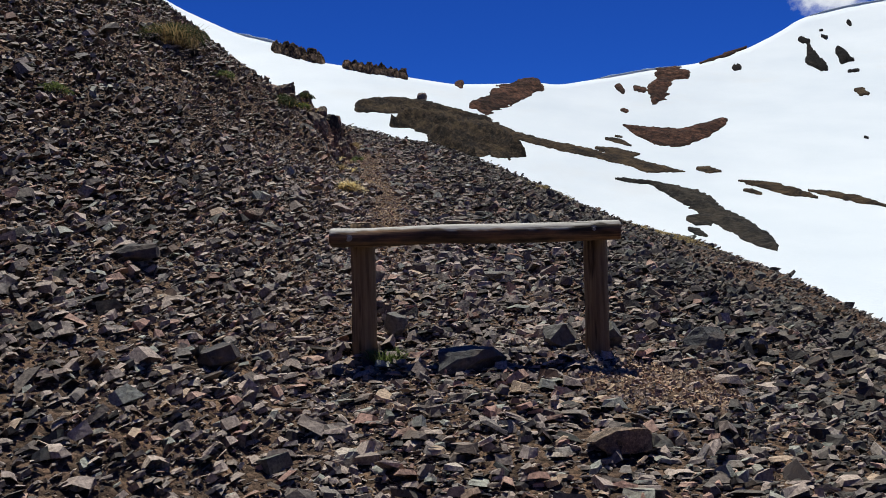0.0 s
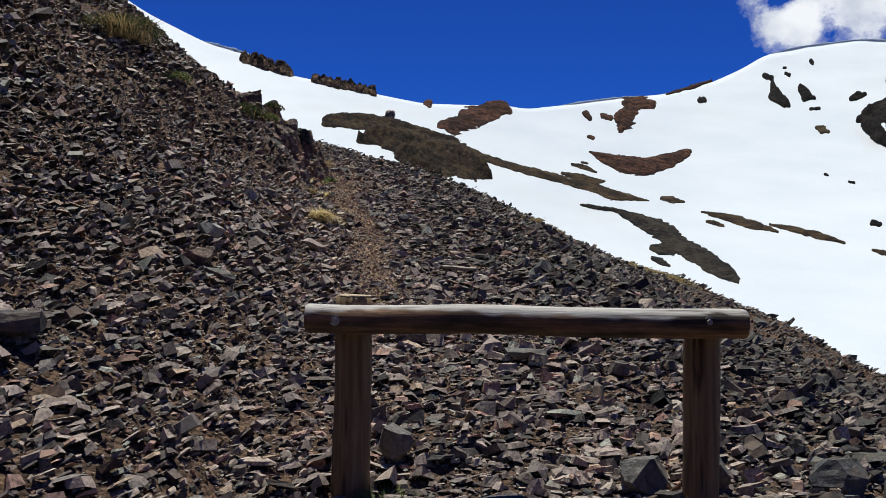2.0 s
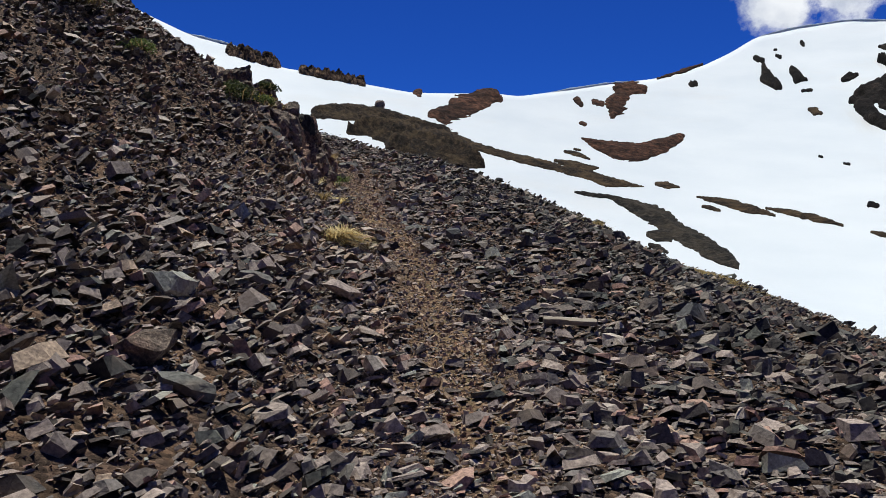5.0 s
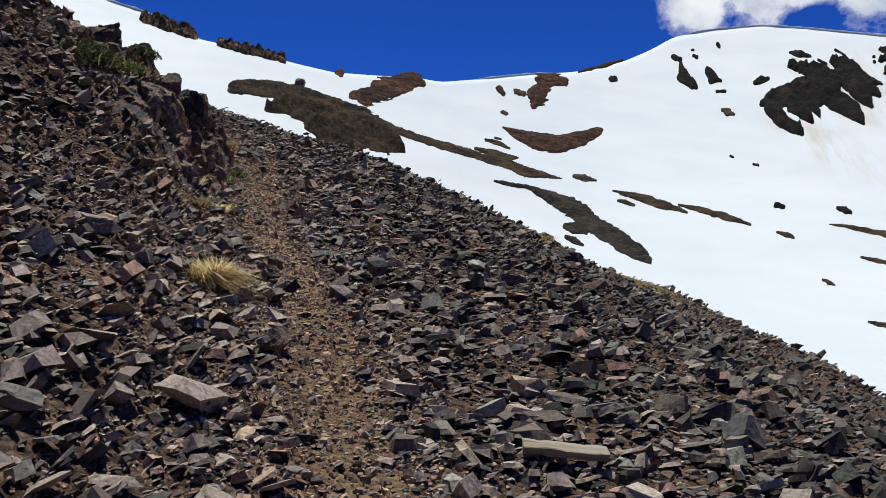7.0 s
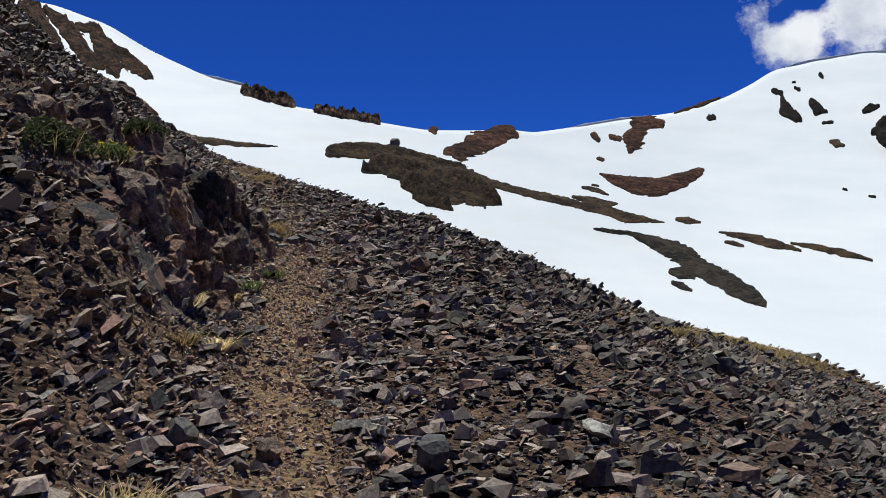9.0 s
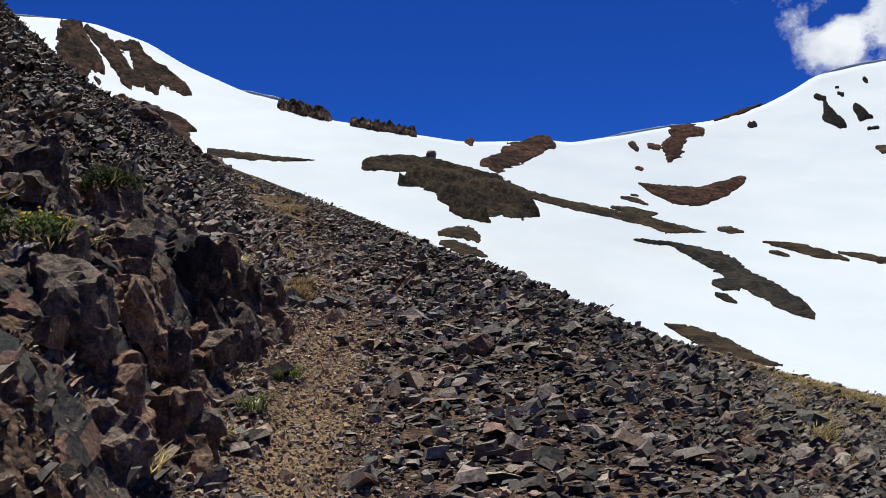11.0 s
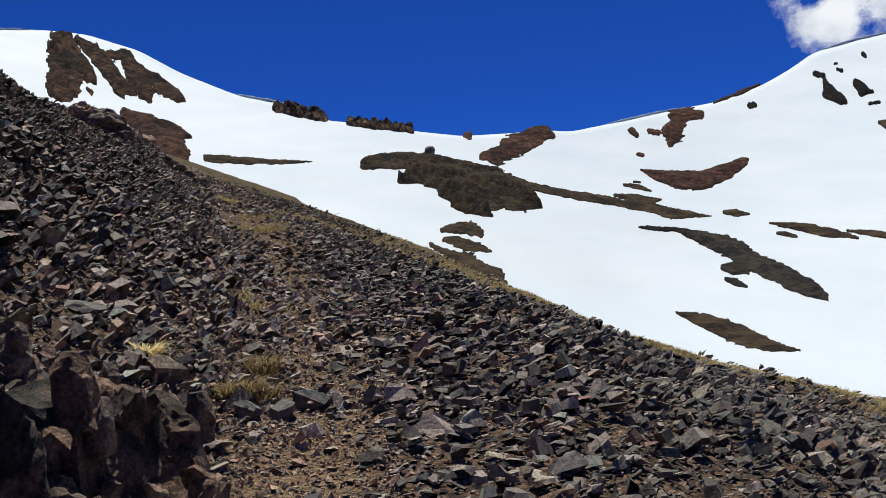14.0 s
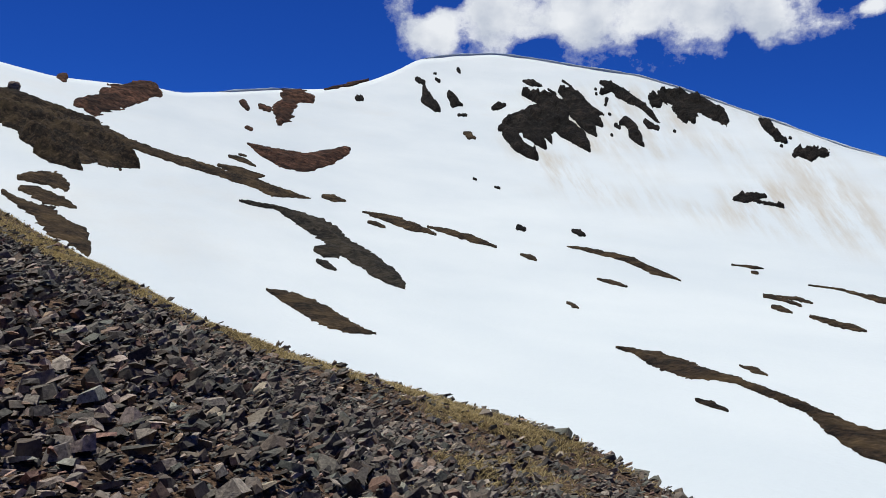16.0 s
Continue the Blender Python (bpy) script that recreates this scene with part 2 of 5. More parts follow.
def snow_material():
    m, n, l, b = material("old_snow", 0.6, 0.25)
    soft = noise_node(n, l, 0.035, 5, 0.55, squash=(1.0, 0.5, 2.5))
    dirt = noise_node(n, l, 0.018, 6, 0.65, squash=(1.0, 0.35, 3.0))
    grain = noise_node(n, l, 0.9, 5, 0.6)
    melt = noise_node(n, l, 1.0, 7, 0.68, n.new("ShaderNodeTexCoord").outputs["UV"], (9.0, 2.6, 1.0))
    grime = n.new("ShaderNodeAttribute")
    grime.attribute_name = "grime"
    tone = ramp(n, [(0.3, (0.50, 0.54, 0.575)), (0.7, (0.575, 0.605, 0.625))])
    l.new(soft.outputs["Fac"], tone.inputs[0])
    stain = ramp(n, [(0.55, (0, 0, 0)), (0.78, (0.3, 0.3, 0.3))])
    l.new(dirt.outputs["Fac"], stain.inputs[0])
    col = blend(n, l, tone.outputs[0], (0.52, 0.465, 0.40), stain.outputs[0])
    run = ramp(n, [(0.42, (0, 0, 0)), (0.62, (0.8, 0.8, 0.8))])
    l.new(melt.outputs["Fac"], run.inputs[0])
    col = blend(n, l, col, (0.40, 0.345, 0.28), blend(n, l, (0, 0, 0), run.outputs[0], grime.outputs["Fac"]))
    l.new(col, b.inputs["Base Color"])
    bump(n, l, b, grain.outputs["Fac"], 0.35, 0.3)
    return m


def patch_material(name, dark, mid, light, grit, green=None):
    """Bare ground and rock on the far slopes."""
    m, n, l, b = material(name, 0.95, 0.1)
    fine = noise_node(n, l, grit * 0.7, 8, 0.75)
    wide = noise_node(n, l, grit * 0.13, 6, 0.65)
    c = ramp(n, [(0.4, dark), (0.52, mid), (0.68, light)])
    l.new(fine.outputs["Fac"], c.inputs[0])
    col = c.outputs[0]
    if green:
        g = ramp(n, [(0.45, (0, 0, 0)), (0.6, (1, 1, 1))])
        l.new(wide.outputs["Fac"], g.inputs[0])
        col = blend(n, l, col, green, blend(n, l, (0, 0, 0), (0.5, 0.5, 0.5), g.outputs[0]))
    t = ramp(n, [(0.36, (0.4, 0.4, 0.4)), (0.64, (1.5, 1.45, 1.4))])
    l.new(wide.outputs["Fac"], t.inputs[0])
    col = blend(n, l, col, t.outputs[0], 1.0, "MULTIPLY")
    l.new(col, b.inputs["Base Color"])
    bump(n, l, b, fine.outputs["Fac"], 1.0, 0.6 / grit)
    return m


def wood_material(name, dark, mid, light, along):
    m, n, l, b = material(name, 0.8, 0.25)
    sq = [34.0, 34.0, 34.0]
    sq["xyz".index(along)] = 1.6
    grain = noise_node(n, l, 1.0, 7, 0.68, squash=tuple(sq))
    sq2 = [v * 0.35 for v in sq]
    sq2["xyz".index(along)] = 1.0
    crack = noise_node(n, l, 1.0, 4, 0.6, squash=tuple(sq2))
    c = ramp(n, [(0.3, dark), (0.5, mid), (0.72, light)])
    l.new(grain.outputs["Fac"], c.inputs[0])
    cr = ramp(n, [(0.36, (0.25, 0.22, 0.2)), (0.43, (1, 1, 1))])
    l.new(crack.outputs["Fac"], cr.inputs[0])
    col = blend(n, l, c.outputs[0], cr.outputs[0], 1.0, "MULTIPLY")
    l.new(col, b.inputs["Base Color"])
    mul = n.new("ShaderNodeMath")
    mul.operation = "ADD"
    l.new(grain.outputs["Fac"], mul.inputs[0])
    l.new(cr.outputs[0], mul.inputs[1])
    bump(n, l, b, mul.outputs[0], 0.7, 0.008)
    return m


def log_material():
    """Old log: grey crown, bleached and painted sunlit, that ends in a ragged line, dark stained and shaded brown
    below.
    """
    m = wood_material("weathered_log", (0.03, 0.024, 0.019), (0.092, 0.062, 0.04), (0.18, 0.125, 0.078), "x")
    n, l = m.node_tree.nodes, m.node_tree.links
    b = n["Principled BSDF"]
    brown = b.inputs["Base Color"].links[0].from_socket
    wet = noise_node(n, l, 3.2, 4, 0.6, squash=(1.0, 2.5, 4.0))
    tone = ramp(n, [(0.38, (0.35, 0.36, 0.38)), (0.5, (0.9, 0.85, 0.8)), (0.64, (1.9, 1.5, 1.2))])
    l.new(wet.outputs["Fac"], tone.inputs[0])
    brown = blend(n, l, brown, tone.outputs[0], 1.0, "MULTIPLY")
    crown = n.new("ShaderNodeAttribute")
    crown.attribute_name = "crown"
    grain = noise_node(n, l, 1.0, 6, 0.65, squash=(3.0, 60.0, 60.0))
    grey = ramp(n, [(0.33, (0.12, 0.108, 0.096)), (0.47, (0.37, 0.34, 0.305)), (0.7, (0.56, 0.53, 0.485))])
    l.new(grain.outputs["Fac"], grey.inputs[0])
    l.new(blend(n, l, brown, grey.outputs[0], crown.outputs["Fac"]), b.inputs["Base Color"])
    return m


def leaf_material(name, dark, light, thin=0.45):
    """Blades and leaves: a colour for each, and some light that comes through."""
    m, n, l, b = material(name, 0.7, 0.2)
    c = ramp(n, [(0.0, dark), (1.0, light)])
    l.new(n.new("ShaderNodeNewGeometry").outputs["Random Per Island"], c.inputs[0])
    l.new(c.outputs[0], b.inputs["Base Color"])
    t = n.new("ShaderNodeBsdfTranslucent")
    l.new(c.outputs[0], t.inputs["Color"])
    mix = n.new("ShaderNodeMixShader")
    mix.inputs[0].default_value = thin
    l.new(b.outputs[0], mix.inputs[1])
    l.new(t.outputs[0], mix.inputs[2])
    l.new(mix.outputs[0], n["Material Output"].inputs["Surface"])
    return m


M_SOIL, M_SNOW = soil_material(), snow_material()
def toned(colours, k, blue=1.0):
    return [(p, (c[0] * k, c[1] * k, c[2] * k * blue)) for p, c in colours]


M_STONE, M_STONES = stone_material("scree_stone", "object", toned(STONE_COLOURS, 0.86, 0.98)), stone_material("scree_stones", "island", toned(STONE_COLOURS, 0.86, 0.98))
M_SLATE = stone_material("slate_stones", "island", toned(SLATE_COLOURS, 1.06, 0.96))
M_DARKSLATE = stone_material("dark_slate_stones", "island", toned(SLATE_COLOURS, 0.55))
M_GRAVEL = stone_material("trail_gravel", "island", toned(GRAVEL_COLOURS, 0.86, 1.1), 60.0)
M_CRAG = crag_material("outcrop_rock", (0.052, 0.042, 0.034), (0.22, 0.16, 0.122), (0.48, 0.375, 0.285))
M_RUST = crag_material("rusty_outcrop_rock", (0.055, 0.04, 0.034), (0.25, 0.175, 0.14), (0.48, 0.37, 0.31))
# outcrop rock darkened: the shade on the steep slabs is in its colour
M_SHADECRAG = crag_material("shaded_outcrop_rock", (0.026, 0.023, 0.021), (0.062, 0.052, 0.044), (0.15, 0.122, 0.10))
M_GREY = stone_material("grey_boulder", "object", [(0.0, (0.125, 0.119, 0.108)), (0.5, (0.108, 0.108, 0.097)), (0.8, (0.15, 0.138, 0.122))], 30.0)
M_DARKSTONE = stone_material("dark_boulder", "object", [(0.0, (0.06, 0.055, 0.055)), (0.5, (0.08, 0.07, 0.068)), (0.8, (0.07, 0.07, 0.07))], 30.0)
M_PALE = stone_material("pale_stone", "object", [(0.0, (0.32, 0.31, 0.29)), (0.5, (0.3, 0.3, 0.28)), (0.8, (0.34, 0.32, 0.3))], 30.0)
M_TURF = patch_material("thawed_turf", (0.006, 0.0042, 0.003), (0.031, 0.020, 0.012), (0.10, 0.066, 0.038), 1.5, (0.054, 0.037, 0.018))
M_SCREE = patch_material("thawed_scree", (0.006, 0.0055, 0.005), (0.022, 0.019, 0.016), (0.075, 0.064, 0.052), 1.1, (0.03, 0.024, 0.016))
M_MOUND = patch_material("mound_rock", (0.005, 0.0038, 0.0032), (0.024, 0.0155, 0.0105), (0.095, 0.064, 0.04), 1.4, (0.052, 0.037, 0.018))
M_RED = patch_material("red_rock", (0.011, 0.0055, 0.004), (0.055, 0.025, 0.0155), (0.15, 0.073, 0.045), 0.6)
M_CLIFF = patch_material("brown_cliff", (0.005, 0.003, 0.0022), (0.042, 0.021, 0.012), (0.15, 0.08, 0.044), 0.4)
M_DARK = patch_material("dark_cliff", (0.003, 0.0025, 0.0025), (0.009, 0.0072, 0.0065), (0.036, 0.027, 0.022), 0.35)
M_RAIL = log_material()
M_PLANK = wood_material("old_plank", (0.14, 0.11, 0.08), (0.24, 0.20, 0.15), (0.36, 0.31, 0.25), "x")
M_POST = wood_material("brown_post", (0.06, 0.037, 0.019), (0.165, 0.107, 0.055), (0.28, 0.19, 0.102), "z")
M_SAWN = wood_material("sawn_wood", (0.22, 0.16, 0.10), (0.38, 0.29, 0.19), (0.52, 0.42, 0.29), "x")
M_STEEL, _n, _l, _b = material("galvanised_bolt", 0.5)
_b.inputs["Metallic"].default_value, _b.inputs["Base Color"].default_value = 1.0, (0.35, 0.33, 0.31, 1)
M_SHRUB = leaf_material("dark_green_leaves", (0.025, 0.035, 0.013), (0.085, 0.1, 0.038), 0.4)
M_YELLOW = leaf_material("yellow_petals", (0.55, 0.42, 0.03), (0.7, 0.55, 0.06))
M_FACE = face_material()
# the cliff brown made lighter, so that shaded pillars look sunlit
M_LITCLIFF = patch_material("sunlit_brown_rock", (0.02, 0.013, 0.009), (0.11, 0.068, 0.042), (0.28, 0.18, 0.11), 0.5)
M_STRAW = leaf_material("dry_grass", (0.4, 0.30, 0.14), (0.85, 0.71, 0.40), 0.65)
M_BROWNGRASS = leaf_material("brown_grass", (0.13, 0.09, 0.042), (0.36, 0.26, 0.125))
M_BROWSTRAW = leaf_material("brow_straw", (0.17, 0.125, 0.055), (0.48, 0.37, 0.18))
M_GREEN = leaf_material("green_leaves", (0.05, 0.075, 0.02), (0.17, 0.2, 0.07))

# ---- the slope with the trail ----
def soft_interp(v, xs, ys, width):
    """A table read with rounded corners."""
    v = np.asarray(v, float)
    return sum(np.interp(v + k * width / 4, xs, ys) for k in range(-4, 5)) / 9


def trail_x(y):
    return soft_interp(y, (-30, 0, 5, 10, 15, 19, 24, 29, 35, 60), (0.6, 0.0, -0.6, -0.8, -1.25, -1.6, -3.1, -5.0, -7.1, -21.4), 1.6)


def path_x(y):
    """Middle of the trodden strip."""
    return trail_x(y) + soft_interp(y, (4, 7, 9, 10.5, 12, 13.5, 16, 17.3, 19, 22, 24), (0.15, 0.25, 0.25, 0.24, 0.1, 0.0, -0.03, 0.13, -0.05, 0.15, 0.05), 1.2)


def path_wide(y):
    """Half the width of the trodden strip; it spreads below the outcrop."""
    y = np.asarray(y, float)
    return 0.2 + 0.11 * smooth(13.5, 15, y) * (1 - smooth(17, 18.5, y))


# broad swells of the hillside in metres: rows go up the trail every 4 m, columns across it from the uphill to the downhill side
SWELLS = np.array((
    (0.02, -0.06, -0.06, -0.01, -0.03, -0.03, 0.08, 0.23, 0.30, 0.27),
    (0.38, 0.17, -0.08, -0.17, 0.04, -0.10, 0.13, 0.38, 0.29, 0.13),
    (0.67, 0.49, 0.08, -0.30, 0.16, -0.26, 0.03, 0.32, 0.13, 0.02),
    (0.78, 0.72, 0.45, 0.08, 0.06, -0.28, 0.18, 0.08, -0.15, 0.02),
    (0.69, 0.53, 0.12, -0.20, -0.13, -0.37, 0.24, 0.17, -0.12, 0.11),
    (0.48, 0.15, -0.21, -0.18, -0.05, -0.35, 0.16, -0.05, -0.07, 0.0),
    (0.28, 0.11, 0.01, 0.30, 0.56, 0.12, 0.50, 0.44, 0.21, 0.02),
    (0.16, 0.31, 0.48, 0.66, 0.57, 0.29, 0.26, 0.17, 0.09, 0.44),
    (0.12, 0.60, 0.98, 0.92, 0.21, 0.08, 0.0, 0.01, 0.13, 0.12)))


def swells(u, y):
    """The table read smoothly, by cubic splines."""
    a, b = np.clip(4.5 + 1.75 * np.arcsinh(u / 1.6), 0, 8.999), np.clip((y - 2) / 4, 0, 7.999)
    i, j = np.floor(a).astype(int), np.floor(b).astype(int)

    def cubic(f):
        return (1 - f) ** 3 / 6, (3 * f ** 3 - 6 * f * f + 4) / 6, (1 + 3 * f + 3 * f * f - 3 * f ** 3) / 6, f ** 3 / 6

    wa, wb = cubic(a - i), cubic(b - j)
    z = sum(wa[p] * wb[q] * SWELLS[np.clip(j + q - 1, 0, 8), np.clip(i + p - 1, 0, 9)] for p in range(4) for q in range(4))
    return z * (1 - smooth(34, 60, y))


def far_side(x, y):
    """The mountainside beyond the end of the trail, a long turf ledge that breaks off to the snow."""
    right = np.maximum(0, x - soft_interp(y, (20, 30, 42, 50, 60, 86, 126, 160), (4.0, 1.3, -3.6, -6.4, -8.9, -13.6, -33.5, -50.0), 4.0))
    return 5.9 - 0.405 * (x + 4.2) + 0.0702 * (y - 28) - 0.5 * right - 0.02 * np.where(right < 20, right ** 2, 40 * right - 400)


def ground(x, y):
    """Height of the hillside: up to the left of the trail, rolling off to the right."""
    x, y = np.asarray(x, float), np.asarray(y, float)
    yc, ym, y2 = np.minimum(y, 24.0), np.clip(y, 0, 24), np.clip(y, 24, 38)
    z = -0.4275 + 0.2662 * yc - 0.00157 * yc ** 2 + 0.137 * (y2 - 24) + 0.17 * np.maximum(0, y - 38)
    u = x - trail_x(y)
    left, right = np.maximum(0, -u - 0.4), np.maximum(0, u - 0.4)
    l1 = np.minimum(left, 5.5)
    z = z + l1 * (0.5975 + 0.0041 * ym) + (0.0043 * (ym - 12) - 0.0198) * l1 ** 2 + 0.454 * (left - l1)
    r1 = np.minimum(right, 10.0)
    z = z - r1 * (0.0359 + 0.018 * ym) - (0.024 - 0.00282 * (ym - 12)) * r1 ** 2 - 0.55 * (right - r1)
    z = z + 0.34 * np.exp(-((y - 14.0) / 1.7) ** 4) * smooth(0.45, 0.85, -u) * (1 - smooth(1.5, 4.0, -u))
    for px, py, wide, high in ((1, 25, 3.5, -0.18), (8, 17, 4, -0.23), (-5, 15, 3, 0.09), (5, 13, 3, -0.17), (6.5, 22, 4, 0.06), (9.5, 19.6, 2.0, 0.16)):
        z = z + high * np.exp(-((x - px) ** 2 + (y - py) ** 2) / wide ** 2)
    beyond = smooth(25, 36, y)
    z = z * (1 - beyond) + far_side(x, y) * beyond + swells(u, y)
    away = smooth(0.2, 2.5, np.abs(u))
    z = z + (0.03 + 0.08 * away) * fbm(x / 1.9, y / 1.9, 3, 3) + 0.02 * fbm(x / 0.35, y / 0.35, 9, 2)
    z = z - 0.05 * np.exp(-(u / 0.35) ** 2) * (1 - beyond)
    out = np.maximum(0, np.maximum(np.maximum(-x - 24 - 0.45 * np.maximum(0, y - 40), x - 26), np.maximum(-y - 12, y - 135)))
    return z - 0.03 * out ** 2


def turf_rim(x, y):
    """Where dry grass grows along the brow of the slope, 0 to 1."""
    d = x - soft_interp(y, (22, 24, 25.9, 27.5, 28.5, 30, 32, 36, 40), (6.8, 5.3, 4.3, 2.9, 1.8, 0.6, -0.5, -2.0, -3.4), 1.0) + 0.3 * vnoise(x / 1.6, y / 1.6, 31)
    band = smooth(-1.8 - 0.4 * smooth(25, 28, y), -1.0, d) * (1 - smooth(1.2, 2.6, d)) * smooth(22.6, 24.2, y) * (1 - 0.8 * smooth(31, 34, y)) * (1 - smooth(38, 42, y))
    spot = 0.0
    for px, py, r in ((4.4, 21.3, 0.5), (1.8, 15.75, 0.3), (2.2, 17.2, 0.35), (3.2, 19.9, 0.4), (4.9, 22.1, 0.35), (-2.3, 19.6, 0.3), (-4.8, 29.0, 0.7), (-4.5, 31.5, 1.0), (-3.6, 33.5, 0.9), (-3.2, 24.2, 0.35), (-2.9, 25.6, 0.3)):
        spot = spot + np.exp(-((x - px) ** 2 + (y - py) ** 2) / r ** 2)
    return np.clip(band + spot, 0, 1) * smooth(-0.75, -0.1, vnoise(x / 0.7, y / 0.7, 37) + 0.5 * vnoise(x / 0.25, y / 0.25, 38))


def spaced(stops):
    """Grid lines: (from, to, step) stretches."""
    return np.unique(np.concatenate([np.arange(a, b + 1e-6, s) for a, b, s in stops]).round(4))


gx = spaced(((-90, -40, 2.5), (-40, -14, 1.0), (-14, -9, 0.5), (-9, -4, 0.16), (-4, 4.5, 0.1), (4.5, 9, 0.16), (9, 20, 0.4), (20, 60, 2.5)))
gy = spaced(((-40, -4, 1.5), (-4, 1, 0.3), (1, 26, 0.1), (26, 45, 0.35), (45, 100, 0.8), (100, 165, 1.6)))
GX, GY = np.meshgrid(gx, gy)
ground_mesh = mesh_of("ground", np.stack([GX, GY, ground(GX, GY)], -1).reshape(-1, 3), quads(len(gy), len(gx)), flat=False)
U = (GX - path_x(GY)).ravel()
wob = fbm(GX.ravel() / 0.8, GY.ravel() / 0.8, 21, 3)
trail_mask = np.exp(-((U + 0.12 * wob) / (path_wide(GY.ravel()) + 0.02)) ** 4) * smooth(6.5, 9.2, GY.ravel()) * (1 - 0.5 * smooth(15.5, 19, GY.ravel())) * (0.78 + 0.4 * wob) * (0.86 + 0.14 * smooth(12, 14.5, GY.ravel()))
rim = turf_rim(GX.ravel(), GY.ravel())
turf_mask = np.minimum(1.0, 1.6 * rim) + smooth(34, 43, GY.ravel() + 3 * wob)
for key, values in (("trail", trail_mask), ("turf", turf_mask)):
    a = ground_mesh.attributes.new(key, "FLOAT", "POINT")
    a.data.foreach_set("value", np.clip(values, 0, 1).astype(np.float32))
ground_ob = tagged(place("ground", ground_mesh, M_SOIL), "steep stony mountainside with a narrow trodden gravel trail", "ground", kind="structure")

# ---- the snow bowl ----
HUB = np.array((-0.6, 8.0, 3.0))


def bowl_distance(az, el):
    lift = soft_interp(az, (-60, -30, 0, 12, 20, 60), (12, 10, 5, 1.5, 0, 0), 9.0)
    return soft_interp(el - lift, (-25, -12, -8, -4.4, -1.2, 3, 7, 12, 18, 30), (18, 45, 68, 110, 165, 230, 310, 420, 520, 640), 2.0)


def bowl(az, el):
    """A place on the bowl's side, by bearing and height angle from the middle of the trail."""
    az, el = np.asarray(az, float), np.asarray(el, float)
    d = bowl_distance(az, el)
    a, e = np.radians(az), np.radians(el)
    return HUB + np.stack([np.sin(a) * np.cos(e) * d, np.cos(a) * np.cos(e) * d, np.sin(e) * d], -1)


def ridge(az):
    """Height angle of the bowl's rim."""
    return soft_interp(az, (-180, -60, -32, -26, -24, -22, -19, -16.6, -13.2, -9.7, -7.6, -4.3, -2.1, 1.2, 4.2, 6.8, 8.3, 11.1, 14, 17.2, 20.1, 22, 23.4, 25.7, 28.6, 31.2, 34.8, 37.7, 40.1, 43.5, 46.7, 49.8, 52, 60, 90, 180),
                     (9, 14, 17.5, 17.8, 17.85, 17.7, 16.85, 15.55, 14.15, 13.4, 12.35, 11.85, 11.35, 10.75, 10.65, 10.6, 10.35, 10.6, 10.9, 11.05, 11.6, 12.35, 13.1, 13.4, 13.5, 13.15, 12.5, 12, 11.2, 9.85, 8.55, 7.2, 6.5, 4.5, 6, 9), 0.5)


az_lines = np.concatenate([np.arange(-180, -34, 3.0), np.arange(-34, 60, 0.25), np.arange(60, 180.1, 3.0)])
rise = np.linspace(0, 1, 110)
AZ, RISE = np.meshgrid(az_lines, rise)
low = soft_interp(AZ, (-60, -30, 0, 12, 20, 60), (12, 10, 5, 1.5, 0, 0), 9.0) - 27
inner = bowl(AZ, low + (ridge(AZ) - low) * RISE)
rim = bowl(az_lines, ridge(az_lines))
outer = []
for k, (far, drop) in enumerate(((1.01, -1.0), (1.06, -9.0), (1.3, -35.0), (2.2, -90.0), (5.5, -110.0))):
    p = HUB + (rim - HUB) * far
    p[:, 2] = rim[:, 2] + drop
    outer.append(p)
verts = np.concatenate([inner] + [o[None] for o in outer], 0)
first, last = int(np.searchsorted(az_lines, -40)), int(np.searchsorted(az_lines, 84))


def sheet(name, v, mat, label, category):
    return tagged(place(name, mesh_of(name, v.reshape(-1, 3), quads(v.shape[0], v.shape[1]), flat=False), mat), label, category, kind="structure")


snow_ob = sheet("snowfield", verts[:, first:last + 1], M_SNOW, "bright old snow filling the mountain bowl", "snow")
sa = np.broadcast_to(az_lines, (verts.shape[0], len(az_lines)))[:, first:last + 1]
se = np.concatenate([low + (ridge(AZ) - low) * RISE, np.broadcast_to(ridge(az_lines), (len(outer), len(az_lines)))], 0)[:, first:last + 1]
uv_layer = snow_ob.data.uv_layers.new(name="UVMap")
corner = np.empty(len(snow_ob.data.loops), np.int32)
snow_ob.data.loops.foreach_get("vertex_index", corner)
uv_layer.data.foreach_set("uv", (np.stack([(sa + 0.6 * se).ravel(), se.ravel()], -1) / 10)[corner].astype(np.float32).ravel())
grime = smooth(27, 32, sa) * (1 - smooth(49, 56, sa)) * smooth(2.5, 5.0, se + 0.2 * (sa - 38)) * (1 - smooth(10.5, 12, se)) * smooth(-0.45, 0.3, fbm(sa / 3.0 + se / 3, se / 3, 83, 3))
mark = snow_ob.data.attributes.new("grime", "FLOAT", "POINT")
mark.data.foreach_set("value", grime.ravel().astype(np.float32))
# out of view: dark slopes added so less snow light bounces from behind
sheet("backdrop", np.concatenate([verts[:, last:-1], verts[:, :first + 1]], 1), M_SCREE, "unseen dark mountainside added to cut snow bounce", "mountainside")


